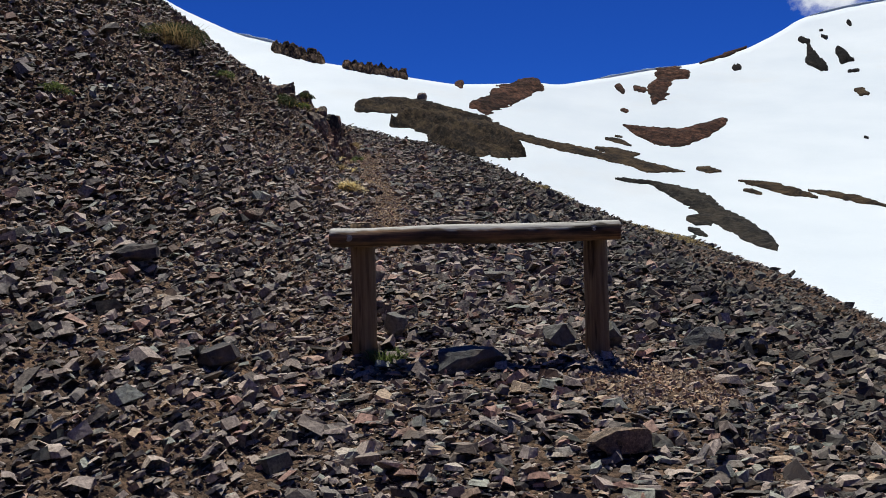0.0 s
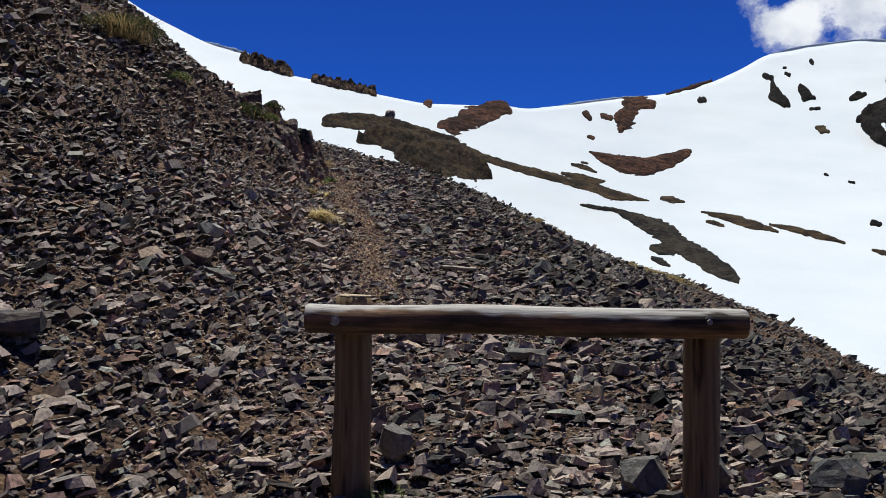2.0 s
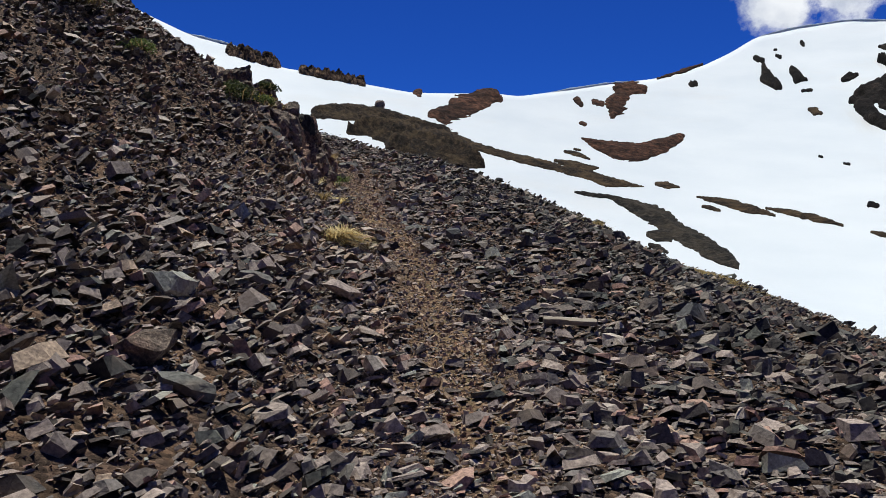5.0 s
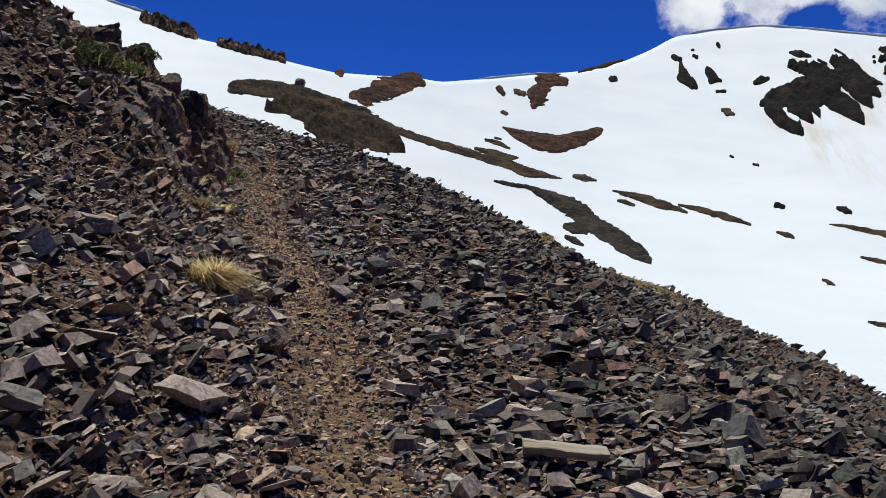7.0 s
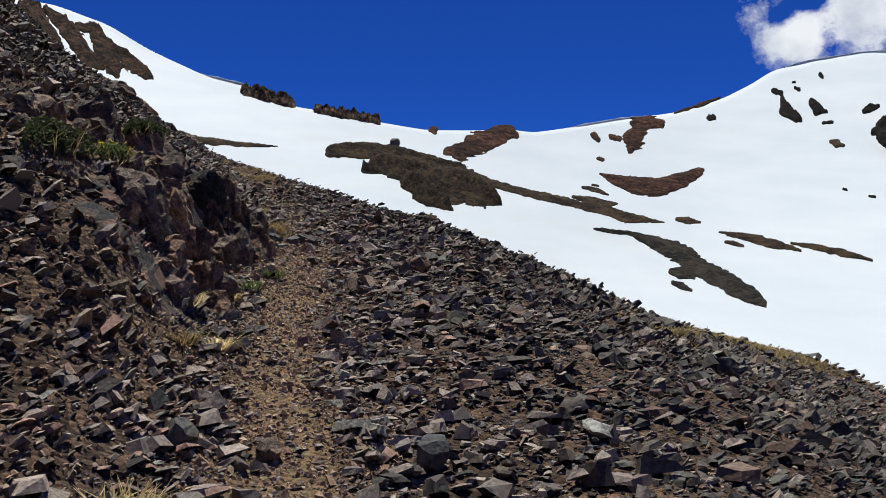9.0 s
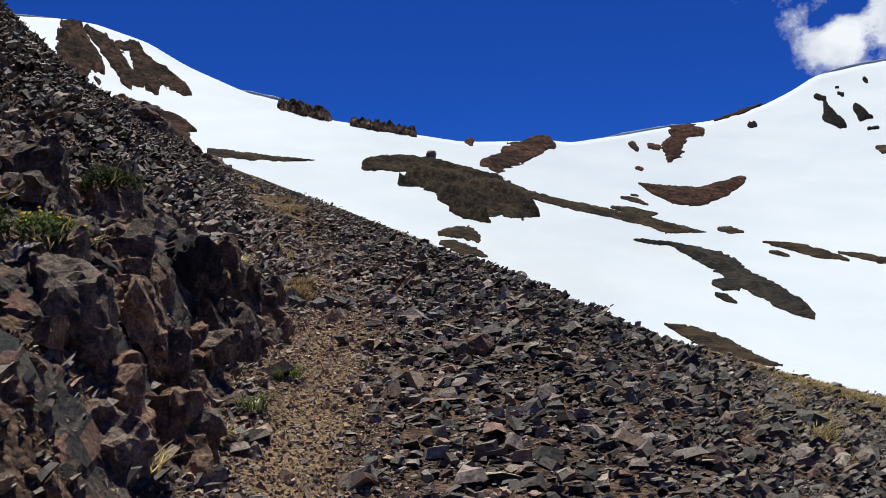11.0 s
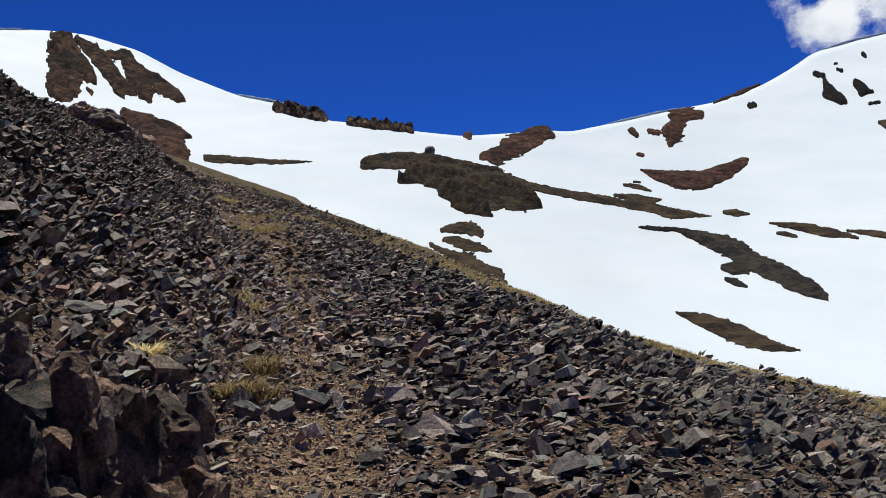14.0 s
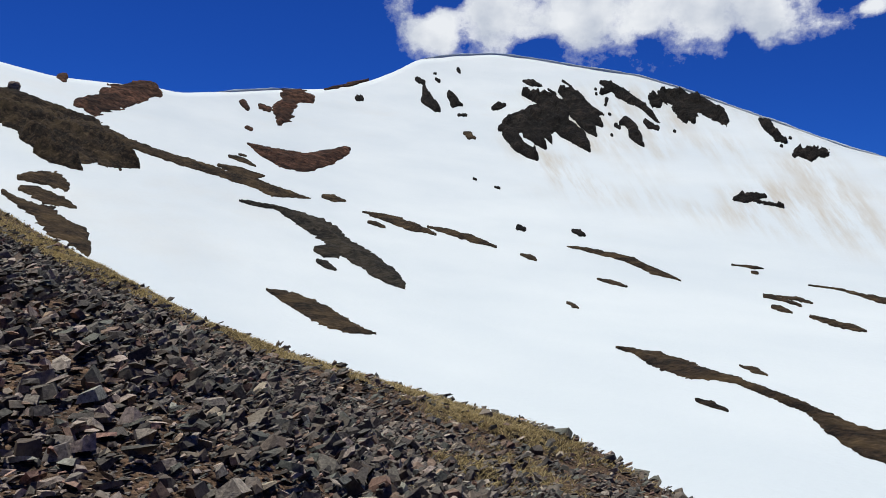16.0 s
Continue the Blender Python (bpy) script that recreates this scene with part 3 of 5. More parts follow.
def cornice(a0, a1, seed):
    """A lip of wind-packed snow that overhangs the rim."""
    az = np.arange(a0, a1, 0.12)
    p = bowl(az, ridge(az))
    way = (HUB - p) * (1, 1, 0)
    way /= np.linalg.norm(way, axis=1)[:, None]
    ends = np.clip(np.minimum(az - a0, a1 - az) / 1.2, 0.05, 1) * (1 + 0.35 * fbm(az / 1.7, az * 0, seed, 4) + 0.3 * vnoise(az / 0.4, az * 0, seed + 7))
    up = np.array((0, 0, 1.0))
    rows = []
    for out, high in ((-4.0, -0.6), (-1.0, 0.55), (0.6, 0.75), (1.3, 0.55), (1.2, 0.25), (0.5, 0.0), (0.3, -0.7)):
        rows.append(p + way * (out * 0.55 * ends)[:, None] + up * (high * 0.75 * ends)[:, None])
    v = np.stack(rows, 0)
    tagged(place("snow_cornice", mesh_of("snow_cornice", v.reshape(-1, 3), quads(v.shape[0], v.shape[1]), flat=False), M_SNOW), "overhanging snow cornice along the ridge", "cornice", kind="structure")


cornice(23.5, 52.0, 61)
cornice(10.5, 16.0, 62)
cornice(-13.5, -9.6, 63)
cornice(-34.0, -24.5, 64)


def bare_patch(name, mat, rag, thick, relief, jag, strokes, label, category):
    """Ground or rock that stands out of the snow: strokes of bearing, height angle and half-width in degrees, with a ragged rim, thickest in the middle."""
    every = [p for stroke in strokes for p in stroke]
    half = max(p[2] for p in every)
    wider = 1.5 * half + 0.35
    step = min(0.065, max(0.028, half / 6))
    az, el = np.meshgrid(np.arange(min(p[0] for p in every) - wider, max(p[0] for p in every) + wider, step * 1.3), np.arange(min(p[1] for p in every) - wider, max(p[1] for p in every) + wider, step))
    f = np.full(az.shape, -9.0)
    for stroke in strokes:
        for (a0, e0, w0), (a1, e1, w1) in zip(stroke, stroke[1:]):
            flat = math.cos(radians(e0))
            da, de = (a1 - a0) * flat, e1 - e0
            s = np.clip(((az - a0) * flat * da + (el - e0) * de) / max(1e-6, da * da + de * de), 0, 1)
            wide = w0 + (w1 - w0) * s
            off = np.hypot((az - a0) * flat - s * da, el - e0 - s * de)
            f = np.maximum(f, (1 - off / wide) * np.minimum(1.0, wide / 0.3 + 0.3))
    seed = int(abs(every[0][0] * 31 + every[0][1] * 57)) + 40
    wave = max(0.3, min(1.1, half * 1.5))
    if jag > 0.1:
        plane, own = facets(az / (0.55 * wave) + 0.5 * el / wave, el / (0.75 * wave), az * 0, seed)
        chip, _ = facets(az / 0.22 + el / 0.3, el / 0.26, az * 0, seed + 20)
        f = f + rag * (0.5 * fbm(az / wave + 0.7 * el / wave, el / (wave * 0.8), seed, 3) + 0.4 * plane + 0.22 * chip)
    else:
        plane, chip = 0.0, 0.0
        f = f + rag * (0.4 * fbm(az / (1.5 * wave), el / (wave * 0.4), seed, 3) + 0.4 * vnoise(az / 0.3 + el / 0.4, el / 0.11, seed + 9) + 0.4 * vnoise(az / 0.7, el / 0.1, seed + 11) + 0.25 * vnoise(az / 0.17, el / 0.1, seed + 13))
    if jag > 0.1:
        f = f - 3.0 * np.maximum(0, el - ridge(az) + 0.2)
    keep = f > -0.2
    pts = bowl(az, el)
    d = np.linalg.norm(pts - HUB, axis=-1)
    top = math.radians(half) * d
    lumps = fbm(az / (0.5 * wave), el / (0.35 * wave), seed + 3, 3)
    cracks = np.abs(vnoise(az / (0.22 * wave) + 0.4 * el / wave, el / (1.1 * wave), seed + 5)) + 0.5 * np.abs(vnoise(az / 0.09, el / 0.25, seed + 6))
    core = np.clip(f * 2, 0, 1)
    swell = top * (thick * (np.clip(f * 2.0, 0.0, 1.0) if jag > 0.1 else 1.3 * np.clip(f, 0.0, 1.0) ** 1.5) + core * core * (relief * lumps + jag * (0.8 * plane + 0.25 * chip - 0.3 * cracks)))
    pts[..., 2] += np.where(f > 0, 0.0012 * d * np.clip(f / 0.05, 0, 1) + np.maximum(swell, 0), -0.012 * d * np.clip(-f / 0.2, 0, 1))
    for piece in islands(keep):
        tagged(place(name, mesh_of(name, *only_used(pts.reshape(-1, 3), quads(*az.shape, keep=piece))), mat), label, category, name.replace("_", " ") + " group in the snow")


def islands(keep, least=9, most=9):
    """The separate pieces of a mask, largest first; specks are left out."""
    mark = np.zeros(keep.shape, np.int32)
    found = []
    for i, j in np.argwhere(keep):
        if mark[i, j]:
            continue
        k = len(found) + 1
        stack, n = [(i, j)], 0
        mark[i, j] = k
        while stack:
            p, q = stack.pop()
            n += 1
            for a, b in ((p + 1, q), (p - 1, q), (p, q + 1), (p, q - 1), (p + 1, q + 1), (p - 1, q - 1), (p + 1, q - 1), (p - 1, q + 1)):
                if 0 <= a < keep.shape[0] and 0 <= b < keep.shape[1] and keep[a, b] and not mark[a, b]:
                    mark[a, b] = k
                    stack.append((a, b))
        found.append(n)
    order = sorted(range(len(found)), key=lambda k: -found[k])[:most]
    return [mark == k + 1 for k in order if found[k] >= least or k == order[0]]


def only_used(verts, faces):
    used, index = np.unique(faces, return_inverse=True)
    return verts[used], index.reshape(faces.shape), False


def mound(rag, *strokes):
    bare_patch("rocky_mound", M_MOUND, rag, 0.6, 0.03, 0.03, strokes, "dark grassy rock mound rising out of the snow", "mound")


def turf(rag, *strokes):
    bare_patch("turf_patch", M_TURF, rag, 0.13, 0.05, 0.0, strokes, "thawed strip of brown turf in the snow", "turf patch")


def scree(rag, *strokes):
    bare_patch("scree_patch", M_SCREE, rag, 0.26, 0.05, 0.03, strokes, "dark island of bare scree in the snow", "scree patch")


def redrock(rag, *strokes):
    bare_patch("red_rock_patch", M_RED, rag, 0.26, 0.06, 0.08, strokes, "patch of reddish brown rock bare of snow", "rock patch")


def crag(rag, *strokes):
    bare_patch("ridge_cliff", M_CLIFF, rag, 0.22, 0.08, 0.3, strokes, "jagged brown cliff under the snowy ridge", "cliff")


def darkcrag(rag, *strokes):
    bare_patch("dark_crag", M_DARK, rag, 0.3, 0.06, 0.3, strokes, "black jagged crag breaking through steep snow", "crag")


mound(0.35, ((-5.27, 9.36, 0.34), (-4.24, 9.54, 0.47), (-2.55, 9.41, 0.54), (-1.03, 9.21, 0.58), (1.31, 8.67, 0.37), (3.29, 8.08, 0.41)))
mound(0.35, ((-3.07, 8.15, 0.17), (-1.79, 8.27, 0.37), (-0.11, 7.96, 0.68), (1.53, 7.40, 1.22), (3.03, 7.10, 1.29), (4.18, 6.74, 0.98), (4.9, 6.25, 0.62), (5.5, 5.95, 0.34), (6.00, 5.72, 0.1)), ((0.26, 6.34, 0.14), (1.08, 6.11, 0.37), (2.40, 5.74, 0.31), (2.79, 5.42, 0.08)), ((-0.18, 7.21, 0.41), (0.97, 6.70, 0.68)))
turf(0.3, ((3.62, 7.96, 0.24), (5.55, 7.11, 0.23), (7.33, 6.52, 0.27), (9.42, 5.98, 0.28), (11.31, 5.42, 0.29), (12.87, 5.05, 0.32), (13.78, 4.67, 0.35), (14.85, 4.40, 0.28), (15.91, 4.22, 0.11), (16.44, 4.13, 0.05)), ((10.73, 6.04, 0.10), (11.83, 5.73, 0.26), (12.92, 5.45, 0.26), (13.55, 5.46, 0.06)))
turf(0.3, ((11.36, 6.63, 0.10), (12.22, 6.42, 0.16), (12.98, 6.06, 0.06)))
turf(0.3, ((11.97, 6.76, 0.06), (12.41, 6.66, 0.06)))
redrock(0.3, ((1.42, 10.75, 0.14), (1.69, 10.72, 0.26)))
redrock(0.6, ((14.89, 10.47, 0.36), (15.75, 10.54, 0.47), (16.54, 10.36, 0.25)), ((14.25, 9.70, 0.25), (14.75, 9.37, 0.54), (14.50, 8.79, 0.25)), ((14.67, 9.89, 0.36), (15.17, 9.99, 0.43)))
redrock(0.5, ((13.32, 9.76, 0.18), (13.82, 9.64, 0.18)))
redrock(0.5, ((12.19, 9.98, 0.21), (12.51, 9.62, 0.14)))
redrock(0.5, ((12.45, 8.46, 0.14), (12.70, 8.36, 0.14)))
redrock(0.25, ((12.49, 7.44, 0.07), (13.44, 7.02, 0.32), (14.68, 6.57, 0.54), (16.11, 6.40, 0.58), (17.56, 6.73, 0.51), (18.72, 7.19, 0.29), (18.98, 7.30, 0.11)))
turf(0.3, ((17.25, 4.30, 0.11), (17.90, 4.17, 0.22), (18.70, 4.00, 0.07)))
scree(0.3, ((11.96, 3.90, 0.06), (12.90, 3.71, 0.12), (14.40, 3.46, 0.14), (14.97, 3.22, 0.27), (15.96, 2.76, 0.48), (17.08, 2.27, 0.62), (17.89, 1.73, 0.66), (18.67, 1.06, 0.60), (19.72, 0.44, 0.64), (20.75, -0.17, 0.59), (21.63, -0.75, 0.52), (22.18, -1.15, 0.27), (22.36, -1.43, 0.07)), ((16.78, 0.96, 0.21), (17.35, 0.85, 0.38), (18.00, 0.89, 0.44)))
scree(0.3, ((16.83, 0.27, 0.12), (17.38, -0.00, 0.23), (17.92, -0.26, 0.09)))
turf(0.3, ((13.56, -1.46, 0.06), (14.35, -1.73, 0.27), (15.46, -2.18, 0.51), (16.68, -2.77, 0.61), (17.75, -3.28, 0.58), (18.80, -3.70, 0.35), (19.60, -3.92, 0.17), (20.33, -4.06, 0.04)))
turf(0.3, ((20.25, 3.14, 0.07), (21.52, 2.87, 0.19), (22.80, 2.53, 0.30), (24.07, 2.12, 0.15), (24.50, 1.98, 0.07)))
turf(0.2, ((19.78, 3.34, 0.06), (21.16, 3.15, 0.09), (22.33, 2.95, 0.06)))
turf(0.4, ((23.97, 2.47, 0.07), (25.53, 2.10, 0.19), (26.98, 1.68, 0.22), (28.35, 1.24, 0.07)))
turf(0.4, ((20.13, 2.71, 0.07), (20.60, 2.61, 0.15), (21.15, 2.40, 0.07)))
turf(0.5, ((-0.50, 4.83, 0.18), (0.31, 4.87, 0.36), (1.32, 4.78, 0.44), (1.83, 4.53, 0.32), (2.03, 4.33, 0.13)), ((-0.42, 4.23, 0.18), (0.33, 4.06, 0.33), (1.22, 3.69, 0.39), (2.11, 3.38, 0.24), (2.53, 3.22, 0.08)))
turf(0.5, ((-1.38, 4.00, 0.15), (-0.77, 3.62, 0.18), (-0.02, 3.18, 0.32), (0.99, 2.61, 0.58), (1.89, 1.97, 0.66), (2.54, 1.58, 0.60), (2.93, 1.05, 0.40), (3.20, 0.72, 0.20)))
crag(0.4, ((-23.44, 17.56, 0.55), (-23.22, 16.67, 0.96), (-23.13, 15.76, 1.14), (-23.42, 14.71, 0.89)), ((-22.35, 16.04, 0.56), (-21.87, 15.19, 0.38), (-21.56, 14.80, 0.10)))
crag(0.4, ((-22.55, 17.39, 0.20), (-21.93, 16.89, 0.43), (-21.30, 16.32, 0.51), (-20.68, 15.53, 0.51), (-20.19, 14.74, 0.47), (-19.54, 14.41, 0.29), (-19.28, 14.20, 0.10)), ((-20.33, 14.47, 0.28), (-19.96, 14.01, 0.10)))
crag(0.4, ((-20.76, 16.61, 0.20), (-20.35, 16.51, 0.28)))
crag(0.4, ((-19.90, 16.73, 0.34), (-19.60, 16.07, 0.41), (-19.23, 15.28, 0.60), (-18.74, 14.47, 0.53), (-18.50, 13.86, 0.16)), ((-18.95, 15.54, 0.37), (-18.17, 15.00, 0.50), (-17.39, 14.46, 0.44), (-16.73, 14.04, 0.30), (-16.33, 13.79, 0.07)))
crag(0.4, ((-22.09, 14.53, 0.10), (-21.80, 14.27, 0.10)))
redrock(0.25, ((-19.99, 13.14, 0.29), (-19.35, 12.73, 0.53), (-18.57, 12.31, 0.77), (-17.92, 11.61, 0.96), (-17.02, 10.77, 0.78), (-16.49, 10.33, 0.27)), ((-18.42, 12.58, 0.27), (-17.49, 12.28, 0.38), (-16.56, 11.78, 0.30), (-16.10, 11.56, 0.08)))
turf(0.4, ((-15.23, 10.28, 0.21), (-14.00, 10.13, 0.28), (-11.87, 9.92, 0.18), (-8.61, 9.74, 0.05)))
darkcrag(0.25, ((30.31, 10.94, 0.11), (31.01, 10.79, 0.33), (31.92, 10.50, 0.51), (32.72, 9.93, 0.58)), ((28.75, 8.72, 0.15), (29.27, 8.90, 0.44), (30.00, 9.15, 0.73), (31.00, 9.33, 0.88), (31.91, 9.36, 0.87), (32.64, 9.29, 0.62)), ((29.41, 8.43, 0.52), (29.98, 7.71, 0.44), (30.64, 7.28, 0.40), (31.14, 6.85, 0.15)), ((30.80, 8.54, 0.66), (31.31, 8.00, 0.40), (31.70, 7.54, 0.11)))
darkcrag(0.2, ((31.61, 8.65, 0.37), (31.96, 8.14, 0.22), (32.14, 7.79, 0.07)))
darkcrag(0.2, ((32.45, 9.00, 0.44), (33.10, 8.71, 0.58), (33.78, 8.24, 0.54), (34.27, 7.70, 0.33), (34.52, 7.35, 0.11)))
darkcrag(0.25, ((32.76, 11.10, 0.22), (33.38, 10.84, 0.47), (33.95, 10.41, 0.47), (34.53, 9.94, 0.32), (35.10, 9.72, 0.18), (35.46, 9.61, 0.07)), ((33.12, 10.42, 0.33), (33.66, 10.06, 0.40), (34.31, 9.66, 0.29), (34.95, 9.19, 0.29), (35.34, 8.97, 0.14)))
darkcrag(0.2, ((33.44, 9.63, 0.18), (34.01, 9.27, 0.32), (34.58, 8.77, 0.36), (34.93, 8.34, 0.14)))
darkcrag(0.3, ((35.33, 11.62, 0.14), (35.91, 11.43, 0.25), (36.44, 11.03, 0.35), (37.14, 10.60, 0.32), (37.84, 10.12, 0.21), (38.36, 9.65, 0.17), (38.70, 9.26, 0.14), (38.94, 9.05, 0.07)), ((35.40, 11.02, 0.18), (35.72, 11.15, 0.25)))
darkcrag(0.3, ((36.23, 8.92, 0.14), (36.44, 8.74, 0.11)))
darkcrag(0.3, ((36.52, 9.03, 0.14), (36.87, 9.23, 0.28), (37.22, 8.84, 0.32), (37.46, 8.30, 0.39), (37.73, 7.88, 0.21), (37.93, 7.66, 0.11)))
darkcrag(0.3, ((38.07, 9.14, 0.14), (38.35, 8.85, 0.21), (38.83, 8.70, 0.14)))
redrock(0.35, ((2.46, 9.30, 0.26), (3.42, 9.23, 0.60), (4.56, 9.76, 0.75), (5.73, 10.18, 0.67), (6.64, 10.46, 0.45), (7.15, 10.19, 0.22)))
darkcrag(0.3, ((30.34, 11.75, 0.08), (30.97, 11.62, 0.21), (31.53, 11.46, 0.06)))
darkcrag(0.3, ((31.93, 11.24, 0.06), (32.40, 10.96, 0.09)))
darkcrag(0.3, ((32.88, 11.75, 0.06), (33.43, 11.41, 0.06)))
darkcrag(0.4, ((35.65, 10.53, 0.15), (35.58, 10.22, 0.09)))
darkcrag(0.4, ((38.54, 10.61, 0.24), (38.84, 10.22, 0.33)), ((39.31, 10.74, 0.39), (40.20, 10.41, 0.67), (40.72, 9.79, 0.68), (41.04, 9.07, 0.15)), ((40.65, 10.32, 0.45), (41.69, 9.98, 0.56), (42.41, 9.43, 0.44), (42.91, 9.04, 0.29), (43.01, 8.74, 0.09)))
darkcrag(0.4, ((44.96, 9.06, 0.13), (45.44, 8.60, 0.39), (46.00, 7.90, 0.26), (46.38, 7.65, 0.13)))
darkcrag(0.5, ((46.99, 6.96, 0.26), (47.78, 6.93, 0.38), (48.62, 6.90, 0.25)))
darkcrag(0.4, ((43.32, 4.26, 0.14), (43.75, 4.31, 0.31), (44.52, 4.42, 0.27), (45.03, 4.42, 0.14)), ((44.67, 4.10, 0.10), (45.34, 3.94, 0.08), (46.08, 3.79, 0.07)))
darkcrag(0.3, ((23.86, 11.21, 0.16), (24.02, 10.59, 0.42), (24.55, 10.08, 0.29), (24.87, 9.85, 0.10)))
darkcrag(0.3, ((25.47, 10.95, 0.19), (25.79, 10.41, 0.32), (26.32, 10.22, 0.06)))
darkcrag(0.3, ((23.37, 11.82, 0.16), (23.79, 11.64, 0.16)))
darkcrag(0.3, ((24.60, 11.87, 0.10), (24.82, 11.75, 0.10)))
darkcrag(0.3, ((24.47, 12.22, 0.06), (24.63, 12.21, 0.06)))
darkcrag(0.3, ((19.53, 10.54, 0.18), (19.75, 10.54, 0.15)))
darkcrag(0.3, ((26.05, 12.47, 0.11), (26.18, 12.32, 0.10)))
darkcrag(0.3, ((26.11, 9.62, 0.08), (26.59, 9.59, 0.08)))
turf(0.4, ((26.47, 8.44, 0.13), (26.79, 8.31, 0.23), (27.11, 8.16, 0.10)))
darkcrag(0.3, ((28.36, 10.07, 0.16), (28.73, 10.20, 0.26), (29.13, 10.26, 0.08)))
darkcrag(0.3, ((33.33, 2.30, 0.13), (33.73, 2.17, 0.19), (34.06, 2.03, 0.08)))
darkcrag(0.3, ((29.82, 2.47, 0.15), (30.18, 2.40, 0.15)))
turf(0.4, ((29.93, 0.79, 0.07), (30.50, 0.62, 0.19), (30.89, 0.45, 0.07)))
turf(0.35, ((32.86, 1.32, 0.04), (34.24, 1.11, 0.13), (35.69, 0.80, 0.17), (36.94, 0.48, 0.22), (37.98, -0.05, 0.22), (39.02, -0.39, 0.13), (39.79, -0.69, 0.04)))
turf(0.4, ((34.71, -0.68, 0.06), (35.57, -0.85, 0.13), (36.49, -1.10, 0.04)))
turf(0.4, ((32.67, -2.15, 0.08), (33.06, -2.30, 0.15), (33.35, -2.45, 0.04)))
turf(0.5, ((42.91, 0.30, 0.05), (43.91, 0.20, 0.09), (44.82, 0.07, 0.04)))
turf(0.5, ((44.02, -0.11, 0.07), (44.32, -0.14, 0.07)))
turf(0.5, ((44.57, -1.50, 0.09), (45.38, -1.61, 0.15), (46.55, -1.98, 0.07)))
turf(0.5, ((45.24, -1.47, 0.05), (46.36, -1.61, 0.12), (47.22, -1.83, 0.05)))
turf(0.5, ((44.96, -2.09, 0.08), (45.46, -2.21, 0.17), (46.00, -2.39, 0.05)))
turf(0.4, ((47.11, -0.82, 0.04), (48.52, -0.97, 0.05), (49.51, -1.19, 0.09), (50.32, -1.42, 0.16), (51.15, -1.63, 0.18)))
turf(0.5, ((47.02, -2.57, 0.10), (47.47, -2.70, 0.15), (48.23, -2.89, 0.22), (49.12, -3.10, 0.17), (49.82, -3.25, 0.05)))
turf(0.3, ((35.34, -4.64, 0.07), (36.45, -4.85, 0.18), (37.42, -5.25, 0.44), (38.73, -5.56, 0.54), (39.86, -5.83, 0.42), (41.00, -5.98, 0.24), (42.27, -6.23, 0.21)), ((41.64, -6.07, 0.17), (43.95, -6.81, 0.26), (45.58, -7.41, 0.28), (46.53, -8.06, 0.55), (47.76, -8.62, 0.72), (49.52, -9.10, 0.81)))
turf(0.4, ((42.42, -5.38, 0.05), (43.12, -5.54, 0.17), (43.86, -5.81, 0.05)))
turf(0.4, ((39.42, -7.28, 0.10), (40.27, -7.46, 0.17), (41.05, -7.70, 0.07)))
redrock(0.5, ((17.37, 11.03, 0.05), (19.01, 11.41, 0.11), (20.19, 11.76, 0.05)))
darkcrag(0.15, ((27.01, 5.57, 0.07), (27.19, 5.50, 0.07)))
darkcrag(0.15, ((28.39, 5.04, 0.07), (28.69, 4.97, 0.07)))
for az, el in ((34.96, 11.21), (34.99, 10.92), (35.63, 10.49), (35.83, 9.64), (35.95, 8.33), (39.85, 8.5), (46.63, 7.88), (46.13, 7.42), (38.54, 8.85), (38.93, 10.93)):
    darkcrag(0.15, ((az, el, 0.09), (az + 0.05, el - 0.02, 0.08)))

# ---- cloud, far behind the ridge ----
def cloud_material():
    m, n, l, b = material("cloud_white", 1.0, 0.0)
    uv = n.new("ShaderNodeTexCoord").outputs["UV"]
    puff = noise_node(n, l, 7.0, 11, 0.66, coord=uv, squash=(2.6, 1.0, 1.0))
    shape = n.new("ShaderNodeAttribute")
    shape.attribute_name = "body"
    add = n.new("ShaderNodeMath")
    add.operation = "ADD"
    l.new(puff.outputs["Fac"], add.inputs[0])
    l.new(shape.outputs["Fac"], add.inputs[1])
    edge = ramp(n, [(0.44, (0, 0, 0)), (0.54, (0.3, 0.3, 0.3)), (0.63, (0.8, 0.8, 0.8)), (0.74, (1, 1, 1))])
    l.new(add.outputs[0], edge.inputs[0])
    fine = noise_node(n, l, 6.0, 5, 0.5, coord=uv, squash=(2.6, 1.0, 1.0))
    tone = ramp(n, [(0.34, (0.52, 0.57, 0.66)), (0.6, (0.80, 0.83, 0.87))])
    l.new(fine.outputs["Fac"], tone.inputs[0])
    em = n.new("ShaderNodeEmission")
    l.new(tone.outputs[0], em.inputs["Color"])
    tr = n.new("ShaderNodeBsdfTransparent")
    mix = n.new("ShaderNodeMixShader")
    l.new(edge.outputs[0], mix.inputs[0])
    l.new(tr.outputs[0], mix.inputs[1])
    l.new(em.outputs[0], mix.inputs[2])
    l.new(mix.outputs[0], n["Material Output"].inputs["Surface"])
    return m


